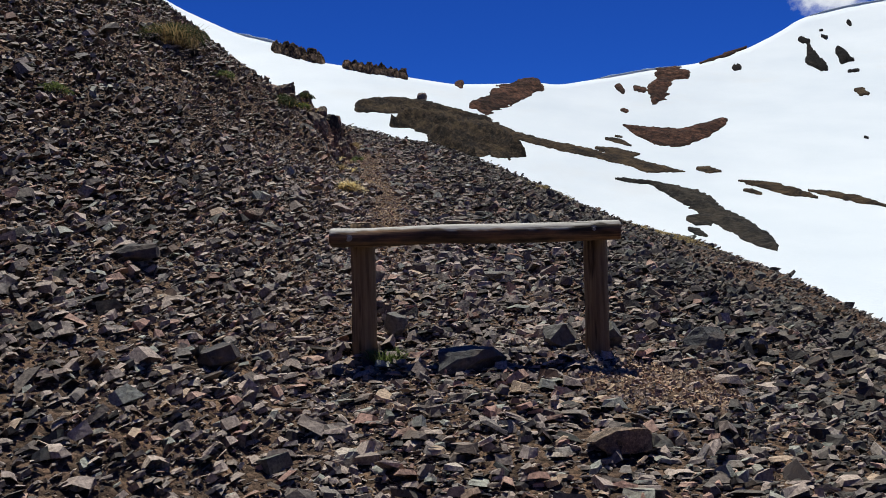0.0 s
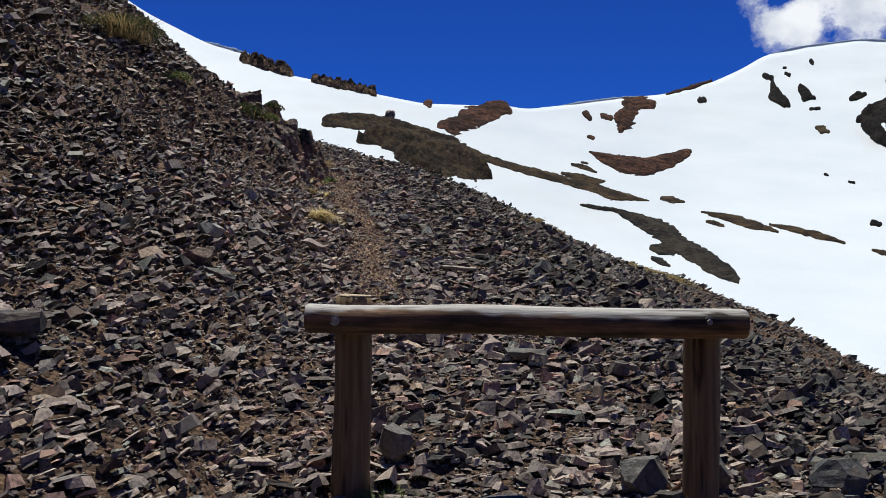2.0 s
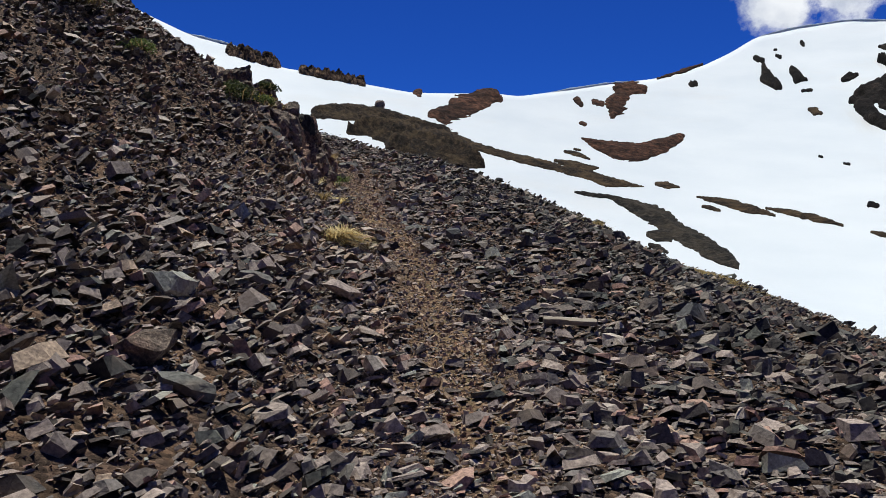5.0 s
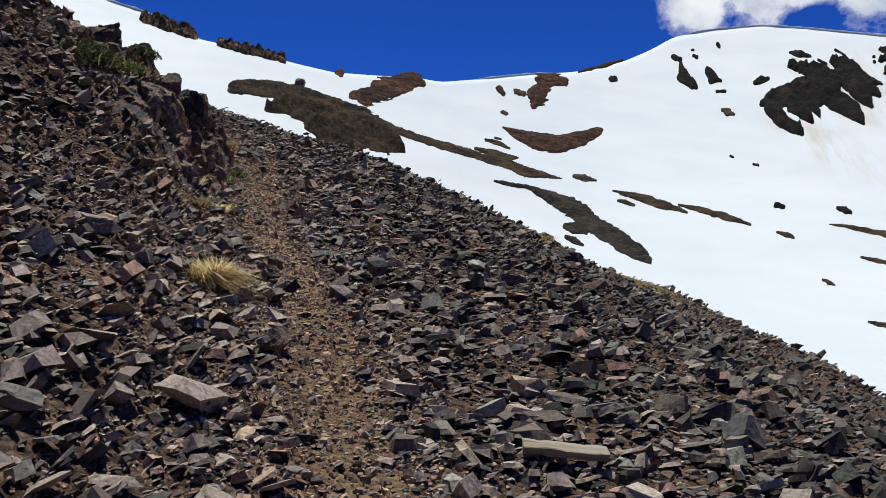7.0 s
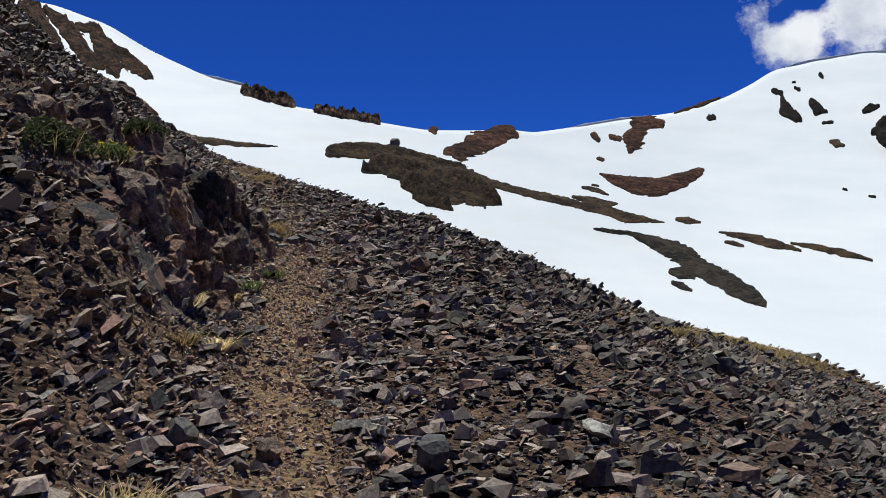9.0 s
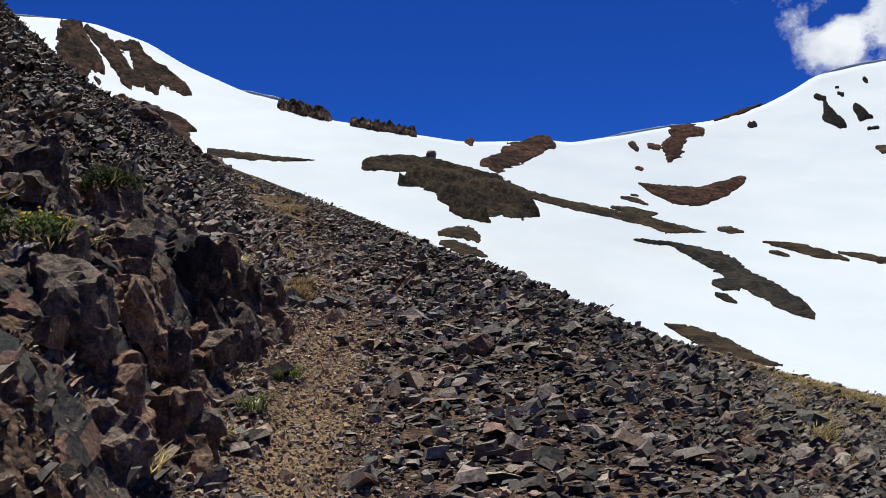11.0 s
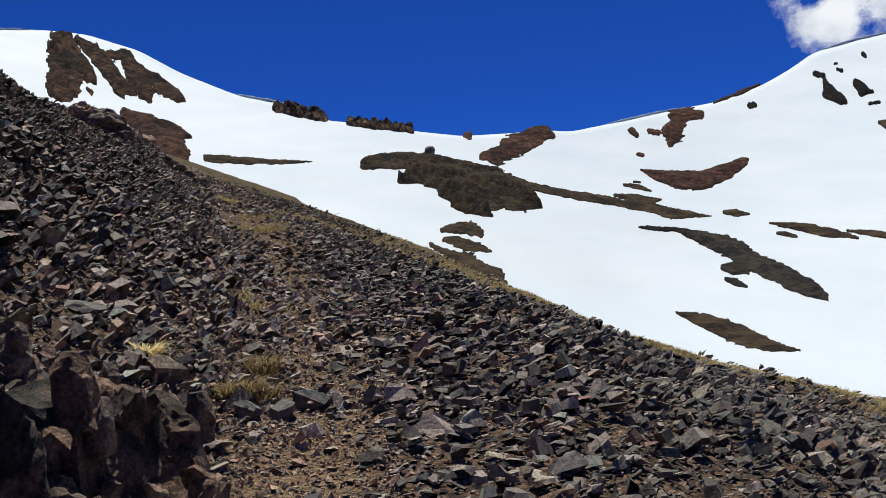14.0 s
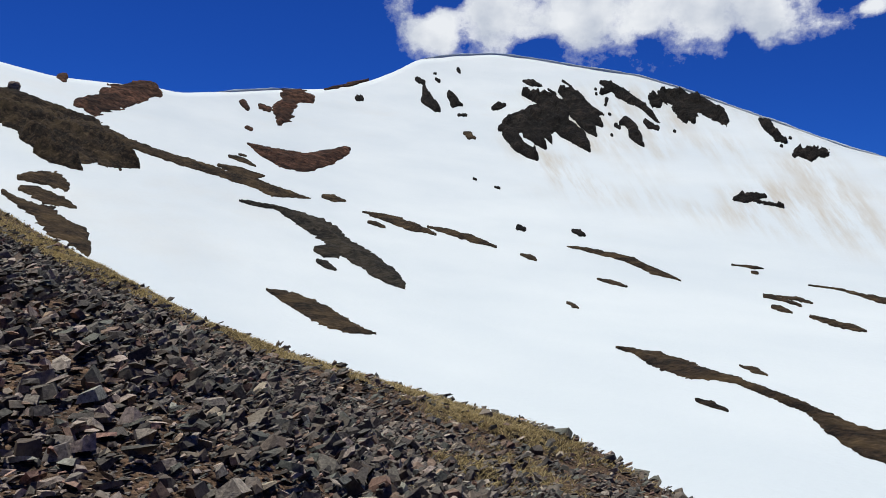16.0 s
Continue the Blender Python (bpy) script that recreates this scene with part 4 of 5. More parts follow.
ca, ce = np.meshgrid(np.linspace(18, 75, 115), np.linspace(10, 30, 60))
ra, re = np.radians(ca), np.radians(ce)
cv = HUB + 4200 * np.stack([np.sin(ra) * np.cos(re), np.cos(ra) * np.cos(re), np.sin(re)], -1)
cloud_mesh = mesh_of("cloud", cv.reshape(-1, 3), quads(60, 115), flat=False)
uvl = cloud_mesh.uv_layers.new(name="UVMap")
vi = np.empty(len(cloud_mesh.loops), np.int32)
cloud_mesh.loops.foreach_get("vertex_index", vi)
uvs = np.stack([(ca.ravel() - 18) / 57, (ce.ravel() - 10) / 20], -1)[vi]
uvl.data.foreach_set("uv", uvs.astype(np.float32).ravel())
body = np.full(ca.shape, -0.6)
for pa, pe, wa, we in ((24.8, 15.3, 3.0, 2.3), (28.8, 16.2, 4.0, 2.9), (33.8, 15.9, 4.4, 2.7), (38.4, 15.4, 3.2, 2.4), (41.8, 15.6, 3.0, 2.7), (45.6, 15.7, 2.4, 2.3), (48.6, 16.2, 2.2, 2.2), (51.8, 15.2, 0.9, 0.6), (37.0, 20.0, 14.0, 4.5)):
    body = np.maximum(body, 0.46 * (1.0 - np.hypot((ca - pa) / wa, (ce - pe) / we)))
for pa, pe, wa, we in ((23.9, 16.2, 0.9, 0.7), (25.8, 16.9, 1.0, 0.6), (31.6, 13.9, 1.0, 0.7), (38.6, 13.8, 0.9, 0.8), (44.4, 13.7, 0.7, 0.8), (49.2, 15.6, 1.6, 0.9)):
    body = body - 0.42 * np.exp(-((ca - pa) / wa) ** 2 - ((ce - pe) / we) ** 2)
body = np.clip(body, -0.6, 0.4)
a = cloud_mesh.attributes.new("body", "FLOAT", "POINT")
a.data.foreach_set("value", body.ravel().astype(np.float32))
tagged(place("cloud", cloud_mesh, cloud_material()), "white fair-weather cloud behind the snowy peak", "cloud", kind="structure")


# ---- the log barrier ----
def log_bm(length, radius, axis, seed, taper=0.0, rings=40, sides=22, sway=0.01):
    """A peeled log along an axis from 0 to length, with cut ends and a slightly uneven girth."""
    bm = bmesh.new()
    rows = []
    for i in range(rings + 1):
        s = i / rings
        r0 = radius * (1 - taper * s)
        if i in (0, rings):
            r0 *= 0.94
        row = []
        for k in range(sides):
            a = 2 * math.pi * k / sides
            lump = 1 + 0.05 * noise.noise((math.cos(a) * 1.2, math.sin(a) * 1.2, s * length * 2.2 + seed)) + 0.025 * noise.noise((math.cos(a) * 4, math.sin(a) * 4, s * length * 3 + seed))
            p, q = math.cos(a) * r0 * lump, math.sin(a) * r0 * lump
            p += sway * noise.noise((s * 2.5 * length, seed, 0.3))
            q += sway * noise.noise((s * 2.5 * length, seed, 7.3))
            along = s * length + (0.006 * noise.noise((p * 30, q * 30, seed)) if i in (0, rings) else 0)
            row.append(bm.verts.new((along, p, q) if axis == "x" else (p, q, along)))
        rows.append(row)
    for a, b in zip(rows, rows[1:]):
        for k in range(sides):
            bm.faces.new((a[k], a[(k + 1) % sides], b[(k + 1) % sides], b[k]))
    bm.faces.new(rows[0][::-1])
    bm.faces.new(rows[-1])
    bmesh.ops.recalc_face_normals(bm, faces=bm.faces)
    return bm


def barrier():
    top = new("log_barrier")
    top.matrix_world = pose(0.2, 5.3, 0.8)
    tagged(top, "weathered log barrier, one rail bolted to two posts across the trail", "barrier")

    def add(name, bm, mat, m, parent=top, label="", flat=False):
        ob = part(name, bm, mat, parent, label, flat)
        ob.matrix_local = top.matrix_world.inverted() @ m if parent is top else m
        return ob

    a, b = Vector((-0.676, 5.245, 1.588)), Vector((1.052, 5.125, 1.583))
    turn = math.degrees(math.atan2(b.y - a.y, b.x - a.x))
    rail = add("rail", log_bm((b - a).length, 0.058, "x", 3.1, rings=110, sides=36, sway=0.016), M_RAIL, pose(a.x, a.y, a.z, 0, 0.17, turn), label="horizontal log rail with a bleached crown coloured as sunlit")
    # crown mask: bleached wood plus the sunlit top, both put into the colour
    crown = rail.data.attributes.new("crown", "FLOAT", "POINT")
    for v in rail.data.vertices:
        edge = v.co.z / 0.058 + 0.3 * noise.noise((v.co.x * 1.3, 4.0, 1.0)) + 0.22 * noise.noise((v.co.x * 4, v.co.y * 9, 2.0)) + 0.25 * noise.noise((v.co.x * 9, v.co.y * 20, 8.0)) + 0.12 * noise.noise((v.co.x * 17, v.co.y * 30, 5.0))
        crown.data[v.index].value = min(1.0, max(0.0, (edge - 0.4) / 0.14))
    for x, y, low, high, r, seed in ((-0.505, 5.36, 0.62, 1.672, 0.079, 1.7), (0.915, 5.27, 0.42, 1.615, 0.075, 5.2)):
        post = add("post", log_bm(high - low, r, "z", seed, 0.04, 26, 20, 0.006), M_POST, pose(x, y, low, 0, 0.6, 0), label="brown upright log post")
        cap = part("sawn_top", log_bm(0.006, r * 0.88, "z", seed, 0.0, 2, 20, 0.0), M_SAWN, post, "pale weathered sawn end", False)
        cap.matrix_local = pose(0, 0, high - low + 0.001)
    for x, y, z in ((-0.561, 5.184, 1.585), (0.891, 5.082, 1.587)):
        bm = bmesh.new()
        bmesh.ops.create_cone(bm, cap_ends=True, segments=20, radius1=0.021, radius2=0.021, depth=0.006)
        washer = add("washer", bm, M_STEEL, pose(x, y, z, 90, 0, turn), flat=True)
        bm = bmesh.new()
        bmesh.ops.create_cone(bm, cap_ends=True, segments=6, radius1=0.012, radius2=0.011, depth=0.014)
        ob = part("bolt", bm, M_STEEL, washer)
        ob.matrix_local = pose(0, 0, 0.009)


barrier()


# ---- stones ----
def slab(seed, sides, closed=True, thicks=(0.07, 0.1, 0.14, 0.19, 0.28)):
    """A broken stone about 1 across: an uneven polygon with a slanting top and leaning sides."""
    r = random.Random(seed)
    n = r.choice(sides)
    wide, thick = r.uniform(0.6, 1.0), r.choice(thicks)
    turn = [(k + r.uniform(-0.4, 0.4)) * 2 * math.pi / n for k in range(n)]
    far = [r.uniform(0.36, 0.62) for _ in turn]
    shrink, tip, lean = r.uniform(0.7, 0.98), (r.uniform(-0.8, 0.8), r.uniform(-0.8, 0.8)), (r.uniform(-0.1, 0.1), r.uniform(-0.1, 0.1))
    v = [(math.cos(a) * d, math.sin(a) * d * wide, -0.5 * thick) for a, d in zip(turn, far)]
    for a, d in zip(turn, far):
        d *= shrink * r.uniform(0.66, 1.08)
        x, y = math.cos(a) * d, math.sin(a) * d * wide
        v.append((x + lean[0], y + lean[1], thick * (0.5 + tip[0] * x + tip[1] * y + r.uniform(-0.16, 0.16))))
    f = []
    for k in range(n):
        q = (k + 1) % n
        f += [(k, q, n + q), (k, n + q, n + k)]
    for k in range(1, n - 1):
        f.append((n, n + k, n + k + 1))
        if closed:
            f.append((0, k + 1, k))
    return np.array(v), np.array(f)


SHARDS = [slab(k, (4, 5, 5, 6), False, (0.1, 0.15, 0.2, 0.27, 0.38)) for k in range(140)]
WHOLE = [slab(k, (4, 5, 5, 6), True, (0.1, 0.15, 0.2, 0.27, 0.38)) for k in range(500, 600)]
CHIPS = [slab(k, (3, 4, 4, 5), False) for k in range(200, 260)]
GRIT = [slab(k, (3, 3, 4), False) for k in range(300, 340)]
PEBBLES = [slab(k, (3, 4), False, (0.3, 0.45, 0.6)) for k in range(400, 430)]


def turns(yaw, tilt, way):
    """Rotation matrices: a turn about z, then a tilt about a level axis that points along way."""
    c, s, z, o = np.cos(yaw), np.sin(yaw), np.zeros_like(yaw), np.ones_like(yaw)
    spin = np.stack([c, -s, z, s, c, z, z, z, o], -1).reshape(-1, 3, 3)
    kx, ky, ct, st = np.cos(way), np.sin(way), np.cos(tilt), np.sin(tilt)
    lean = np.stack([ct + kx * kx * (1 - ct), kx * ky * (1 - ct), ky * st, kx * ky * (1 - ct), ct + ky * ky * (1 - ct), -kx * st, -ky * st, kx * st, ct], -1).reshape(-1, 3, 3)
    return lean @ spin


def lay(x, y, size, wild=0.26, sink=0.1):
    """Poses of stones lying on the slope: rotation times size, and place."""
    n = len(x)
    gxs, gys = (ground(x + 0.15, y) - ground(x - 0.15, y)) / 0.3, (ground(x, y + 0.15) - ground(x, y - 0.15)) / 0.3
    fall = np.arctan(np.hypot(gxs, gys))
    base = turns(np.zeros(n), -fall, np.arctan2(gxs, -gys) + np.pi)
    own = turns(rng.uniform(0, 2 * np.pi, n), np.abs(rng.normal(0, wild, n)), rng.uniform(0, 2 * np.pi, n))
    scale = size[:, None] * np.stack([rng.uniform(0.85, 1.25, n), rng.uniform(0.75, 1.15, n), rng.uniform(0.7, 1.3, n)], -1)
    rot = base @ own * scale[:, None, :]
    z = ground(x, y) + size * sink + np.maximum(0, rng.normal(0.0, 0.014, n) * (1 + 1.6 * smooth(14, 18, y))) * (size > 0.05)
    return rot, np.stack([x, y, z], -1)


def heap(name, x, y, size, mat, wild=0.26, sink=0.1, shapes=None):
    """Many stones as one mesh."""
    rot, at = lay(x, y, size, wild, sink)
    shapes = shapes or SHARDS
    pick = rng.integers(0, len(shapes), len(x))
    vs, fs, base = [], [], 0
    for k, (v, f) in enumerate(shapes):
        m = pick == k
        if not m.any():
            continue
        w = np.einsum("nij,vj->nvi", rot[m], v) + at[m][:, None, :]
        vs.append(w.reshape(-1, 3))
        fs.append((f[None] + (base + len(v) * np.arange(m.sum()))[:, None, None]).reshape(-1, 3))
        base += len(v) * m.sum()
    return mesh_of(name, np.concatenate(vs), np.concatenate(fs))


def scatter(count, u0, u1, y0, y1):
    y = rng.uniform(y0, y1, count)
    u = rng.uniform(u0, u1, count)
    return trail_x(y) + u, y, u


PIT = (1.17, 4.74)  # a bare gravelly spot beside the barrier


def stones():
    loads = []
    for count, u0, u1, y0, y1, med, spread, top in ((80000, -6.0, 6.0, 0.9, 13.5, 0.046, 0.5, 0.18), (58000, -5.6, 6.2, 12.6, 25, 0.05, 0.48, 0.18), (26000, -11.5, -2.9, 1.0, 30.5, 0.09, 0.45, 0.28), (22000, 2.6, 12.5, 1.0, 32.5, 0.095, 0.42, 0.22),
                                                    (36000, -6.5, 6.5, 25, 45, 0.07, 0.42, 0.2), (60000, -2.8, 3.6, 1.8, 18.8, 0.031, 0.32, 0.05), (19000, -5.4, 5.6, 1.2, 10.2, 0.062, 0.4, 0.17), (24000, -7.0, -0.5, 16.5, 31, 0.07, 0.45, 0.22), (16000, -0.6, 6.0, 20, 32, 0.066, 0.42, 0.2), (9000, -0.4, 5.5, 16.5, 23.5, 0.072, 0.4, 0.19), (14000, -14, 14, -11, 3.5, 0.085, 0.45, 0.3), (3000, -14, -8, 2, 32, 0.16, 0.4, 0.36), (2500, 8, 16, 2, 30, 0.16, 0.4, 0.36)):
        x, y, u = scatter(count, u0, u1, y0, y1)
        size = np.clip(np.exp(rng.normal(math.log(med), spread, count)), 0.015, top)
        worn = np.exp(-((x - path_x(y) + 0.05 * np.sin(y * 2.1)) / path_wide(y)) ** 4) * smooth(7.0, 9.2, y)
        bare = smooth(-0.1, 0.5, fbm(x / 1.1, y / 1.1, 77, 3)) * smooth(0.3, 1.2, -u) * smooth(6, 9, y) * (1 - smooth(15, 18, y))
        grassy = turf_rim(x, y) + smooth(36, 45, y + 2.5 * fbm(x / 2, y / 2, 55, 2))
        worn = worn * (1 - 0.45 * smooth(15.5, 18.5, y))
        keep = (rng.random(count) > worn * np.where(size > 0.05, 0.97, 0.6)) & (rng.random(count) > 0.93 * grassy) & (rng.random(count) > 0.4 * bare * (size > 0.05))
        keep &= (size < 0.05) & (rng.random(count) < 0.3) | (((x - PIT[0]) / 0.42) ** 2 + ((y - PIT[1]) / 0.36) ** 2 > 1)
        rag = 0.5 * vnoise(x / 0.9, y / 0.9, 97) + 0.4 * vnoise(x / 0.3, y / 0.3, 98)
        edge = min(2.4, 0.25 * (u1 - u0))
        inside = np.minimum(np.minimum((u - u0) / edge, (u1 - u) / edge), np.minimum((y - y0) / 1.3, (y1 - y) / 1.5)) + rag
        keep &= rng.random(count) < smooth(-0.3, 1.1, inside)
        loads.append((x[keep], y[keep], size[keep], u[keep]))
    x, y, size, u = (np.concatenate(k) for k in zip(*loads))
    grey = rng.random(len(x)) < 0.04 + 0.86 * smooth(0.1, 2.6, u + 0.12 * (np.minimum(y, 18) - 14) - 0.1 * np.maximum(0, y - 21) + 1.2 * fbm(x / 3, y / 3, 91, 2))
    grey |= rng.random(len(x)) < 0.55 * smooth(13.5, 17, y) * smooth(0.3, 1.6, -u)
    grey &= (size > 0.04) | (rng.random(len(x)) < 0.6)
    black = rng.random(len(x)) < 0.5 * np.exp(-((x - 4.6) / 2.8) ** 2 - ((y - 10.5) / 4.5) ** 2) + 0.08 + 0.16 * smooth(0.6, 2.2, -u) * (1 - smooth(10, 13, y)) + 0.32 * smooth(0.8, 2.4, u) * (1 - smooth(12.5, 15, y)) + 0.2 * smooth(16.5, 19, y) * smooth(-0.2, 1.0, u) + 0.2 * smooth(16, 19, y) * smooth(0.5, 1.8, -u)
    big, tiny = (size > 0.075) & (np.abs(u) < 4.2) & (y > 2) & (y < 22), (size <= 0.04) | (y > 24.5) | (y < 1.5)
    for hue, mat in ((grey & ~black, M_SLATE), (black, M_DARKSLATE), (~grey & ~black, M_STONES)):
        for form, shapes in ((big, SHARDS), (~big & ~tiny, CHIPS), (~big & tiny, GRIT)):
            m = hue & form
            place("loose_stones", heap("loose_stones", x[m], y[m], size[m], mat, 0.36, 0.12, shapes), mat, ground_ob)["kind"] = "stuff"
    x, y, u = scatter(70000, -0.9, 0.45, 3.5, 21)
    x = path_x(y) + u
    size = np.clip(np.exp(rng.normal(math.log(0.015), 0.5, len(x))), 0.007, 0.05)
    keep = (rng.random(len(x)) < np.exp(-(np.maximum(u, u * -0.5) / 0.45) ** 4) * (1 - 0.5 * smooth(0.3, 0.5, -u))) & (rng.random(len(x)) < 0.25 + 0.65 * smooth(6, 9, y) + 0.1 * smooth(12, 14.5, y))
    x2, y2, u2 = scatter(16000, 1.0, 2.9, 3.8, 5.8)
    s2 = np.clip(np.exp(rng.normal(math.log(0.024), 0.4, len(x2))), 0.01, 0.05)
    k2 = rng.random(len(x2)) < np.exp(-((x2 - PIT[0]) / 0.42) ** 4 - ((y2 - PIT[1]) / 0.36) ** 4)
    gx2, gy2, gs2 = np.concatenate([x[keep], x2[k2]]), np.concatenate([y[keep], y2[k2]]), np.concatenate([size[keep], s2[k2]])
    place("gravel", heap("gravel", gx2, gy2, gs2, M_GRAVEL, 0.4, 0.15, PEBBLES), M_GRAVEL, ground_ob)["kind"] = "stuff"
    shapes = [mesh_of("stone", v, f) for v, f in WHOLE]
    x, y, u = scatter(300, -2.6, 2.4, 3.5, 15.5)
    u = np.where(np.abs(u) > 0.4, u, np.sign(u) * (0.45 + np.abs(u)))
    x = path_x(y) + u
    size = np.clip(np.exp(rng.normal(math.log(0.095), 0.28, 300)), 0.065, 0.17)
    rot, at = lay(x, y, size, 0.26, 0.14)
    for k in range(300):
        ob = place("stone", shapes[k % len(shapes)], M_STONE, ground_ob)
        ob.matrix_basis = Matrix.Translation(at[k]) @ Matrix(rot[k].tolist()).to_4x4()


stones()


# ---- rocks, plants and a plank that lie about ----
def gz(x, y):
    return float(ground(np.array([x]), np.array([y]))[0])


def block(seed, size, cuts=9, rough=0.014):
    """A big angular rock: a box broken along several planes, then lightly chipped."""
    r = random.Random(seed)
    bm = bmesh.new()
    bmesh.ops.create_cube(bm, size=1.0)
    for _ in range(cuts):
        n = Vector((r.gauss(0, 1), r.gauss(0, 1), r.gauss(0, 1))).normalized()
        at = n * r.uniform(0.33, 0.52)
        out = bmesh.ops.bisect_plane(bm, geom=bm.verts[:] + bm.edges[:] + bm.faces[:], plane_co=at, plane_no=n, clear_outer=True)
        rim = [e for e in out["geom_cut"] if isinstance(e, bmesh.types.BMEdge)]
        if rim:
            bmesh.ops.contextual_create(bm, geom=rim)
    bmesh.ops.triangulate(bm, faces=bm.faces)
    bmesh.ops.scale(bm, vec=size, verts=bm.verts)
    big = max(size)
    bmesh.ops.subdivide_edges(bm, edges=[e for e in bm.edges if e.calc_length() > big * 0.18], cuts=2, use_grid_fill=True)
    bmesh.ops.triangulate(bm, faces=bm.faces)
    bm.normal_update()
    for v in bm.verts:
        q = v.co * (5.0 / big) + Vector((seed * 3.7, 0, 0))
        v.co += v.normal * big * rough * (1.2 * (noise.cell(q * 1.1) - 0.5) + noise.noise(q * 1.6))
    bmesh.ops.recalc_face_normals(bm, faces=bm.faces)
    return bm


def craggy(seed, size, cell=0.42, rough=1.0):
    """A rough rock broken along many planes."""
    bm = bmesh.new()
    bmesh.ops.create_icosphere(bm, subdivisions=4, radius=0.5)
    q = np.array([v.co[:] for v in bm.verts])
    h1, _ = facets(q[:, 0] / cell + seed, q[:, 1] / cell, q[:, 2] / cell, seed, 0.7)
    h2, _ = facets(q[:, 0] / cell * 2.3 + seed, q[:, 1] / cell * 2.3, q[:, 2] / cell * 2.3, seed + 9, 0.7)
    for v, a, b in zip(bm.verts, h1, h2):
        v.co *= 1 + rough * (0.2 * a + 0.1 * b)
    bmesh.ops.scale(bm, vec=size, verts=bm.verts)
    return bm


def boulder(seed, x, y, size, turn, label, mat=None, lift=0.2, tilt=(0, 0)):
    ob = part("boulder", block(seed, size, 15, 0.012), mat or M_STONE, None, label)
    ob["category"], ob["group"] = "boulder", "boulders on the scree"
    ob.matrix_world = pose(x, y, gz(x, y) + size[2] * lift, tilt[0], tilt[1], turn)
    return ob


boulder(3, 0.69, 5.33, (0.22, 0.2, 0.17), 20, "pale grey angular boulder beside the barrier post", M_GREY, 0.3)
boulder(8, -0.33, 5.6, (0.17, 0.15, 0.2), -30, "greenish grey boulder behind the barrier post", M_GREY, 0.35)
boulder(5, 0.14, 5.0, (0.44, 0.2, 0.15), 4, "flat dark slab under the barrier rail", M_DARKSTONE, 0.4)
boulder(11, 1.68, 5.66, (0.3, 0.22, 0.18), 15, "dark angular boulder on the scree", M_DARKSTONE, 0.3)
boulder(14, 1.02, 5.45, (0.2, 0.18, 0.2), 60, "small grey boulder behind the barrier post", M_GREY, 0.3)
boulder(17, -1.09, 9.5, (0.24, 0.16, 0.09), 70, "pale tilted slab of stone beside the trail", M_STONE, 0.6, (30, 12))
boulder(19, -1.5, 8.95, (0.2, 0.13, 0.07), 12, "flat greenish slab on the scree", M_GREY, 0.5, (8, 12))
boulder(23, 0.98, 9.62, (0.2, 0.17, 0.17), 40, "dark blocky boulder on the scree", M_DARKSTONE, 0.35)
boulder(33, 1.86, 14.6, (0.2, 0.17, 0.18), 25, "dark blocky boulder on the scree", M_DARKSTONE, 0.35)
boulder(27, 0.38, 12.05, (0.2, 0.12, 0.07), 80, "pale flat stone on the scree", M_PALE, 0.5)
boulder(29, -0.84, 10.2, (0.14, 0.12, 0.13), 5, "brown angular rock at the trail edge", M_CRAG, 0.35)
boulder(31, 0.45, 7.0, (0.24, 0.16, 0.09), 10, "pale grey flat stone on the scree", M_GREY, 0.5)
boulder(37, -0.3, 11.75, (0.17, 0.13, 0.15), 65, "dark pointed rock standing on the scree", M_DARKSTONE, 0.35)
boulder(39, -0.3, 15.85, (0.2, 0.15, 0.14), 20, "mauve brown boulder on the scree", M_CRAG, 0.35)
boulder(43, -1.74, 8.35, (0.2, 0.16, 0.14), 35, "dark grey boulder in the rubble", M_STONE, 0.3)
boulder(47, -1.69, 7.7, (0.22, 0.17, 0.12), -15, "pinkish angular boulder in the rubble", M_CRAG, 0.35)
boulder(49, -1.52, 7.58, (0.2, 0.15, 0.07), 30, "pale grey slab in the rubble", M_GREY, 0.45, (10, 14))
boulder(53, -1.2, 11.62, (0.15, 0.12, 0.13), 50, "grey angular rock beside the trail", M_GREY, 0.35)
boulder(57, -0.9, 11.7, (0.1, 0.09, 0.09), 15, "brown rock at the trail edge", M_CRAG, 0.4)
boulder(59, -1.21, 15.95, (0.1, 0.08, 0.09), 75, "small dark rock on the trail", M_DARKSTONE, 0.4)
boulder(71, -2.06, 16.8, (0.26, 0.18, 0.14), -28, "brown tilted slab with dry grass above it", M_CRAG, 0.4, (12, 16))
boulder(73, -1.68, 16.9, (0.13, 0.11, 0.1), 12, "grey-green boulder at the bend of the trail", M_GREY, 0.35)
boulder(75, -1.53, 17.0, (0.15, 0.12, 0.11), 50, "grey-green boulder at the bend of the trail", M_GREY, 0.35)
boulder(79, -1.4, 17.2, (0.19, 0.13, 0.12), -10, "dark pointed boulder at the bend of the trail", M_DARKSTONE, 0.35)
boulder(83, -2.5, 16.98, (0.22, 0.16, 0.06), 30, "large pale flat stone on the rubble slope", M_GREY, 0.6, (20, 14))
boulder(61, -1.22, 4.6, (0.24, 0.18, 0.16), 20, "dark angular boulder in the rubble", M_DARKSTONE, 0.35)
boulder(63, 0.74, 3.9, (0.28, 0.2, 0.13), 15, "dark brown angular boulder in the rubble", M_CRAG, 0.4)
boulder(67, -1.99, 5.6, (0.3, 0.2, 0.14), 8, "flat dark boulder in the rubble", M_DARKSTONE, 0.4)

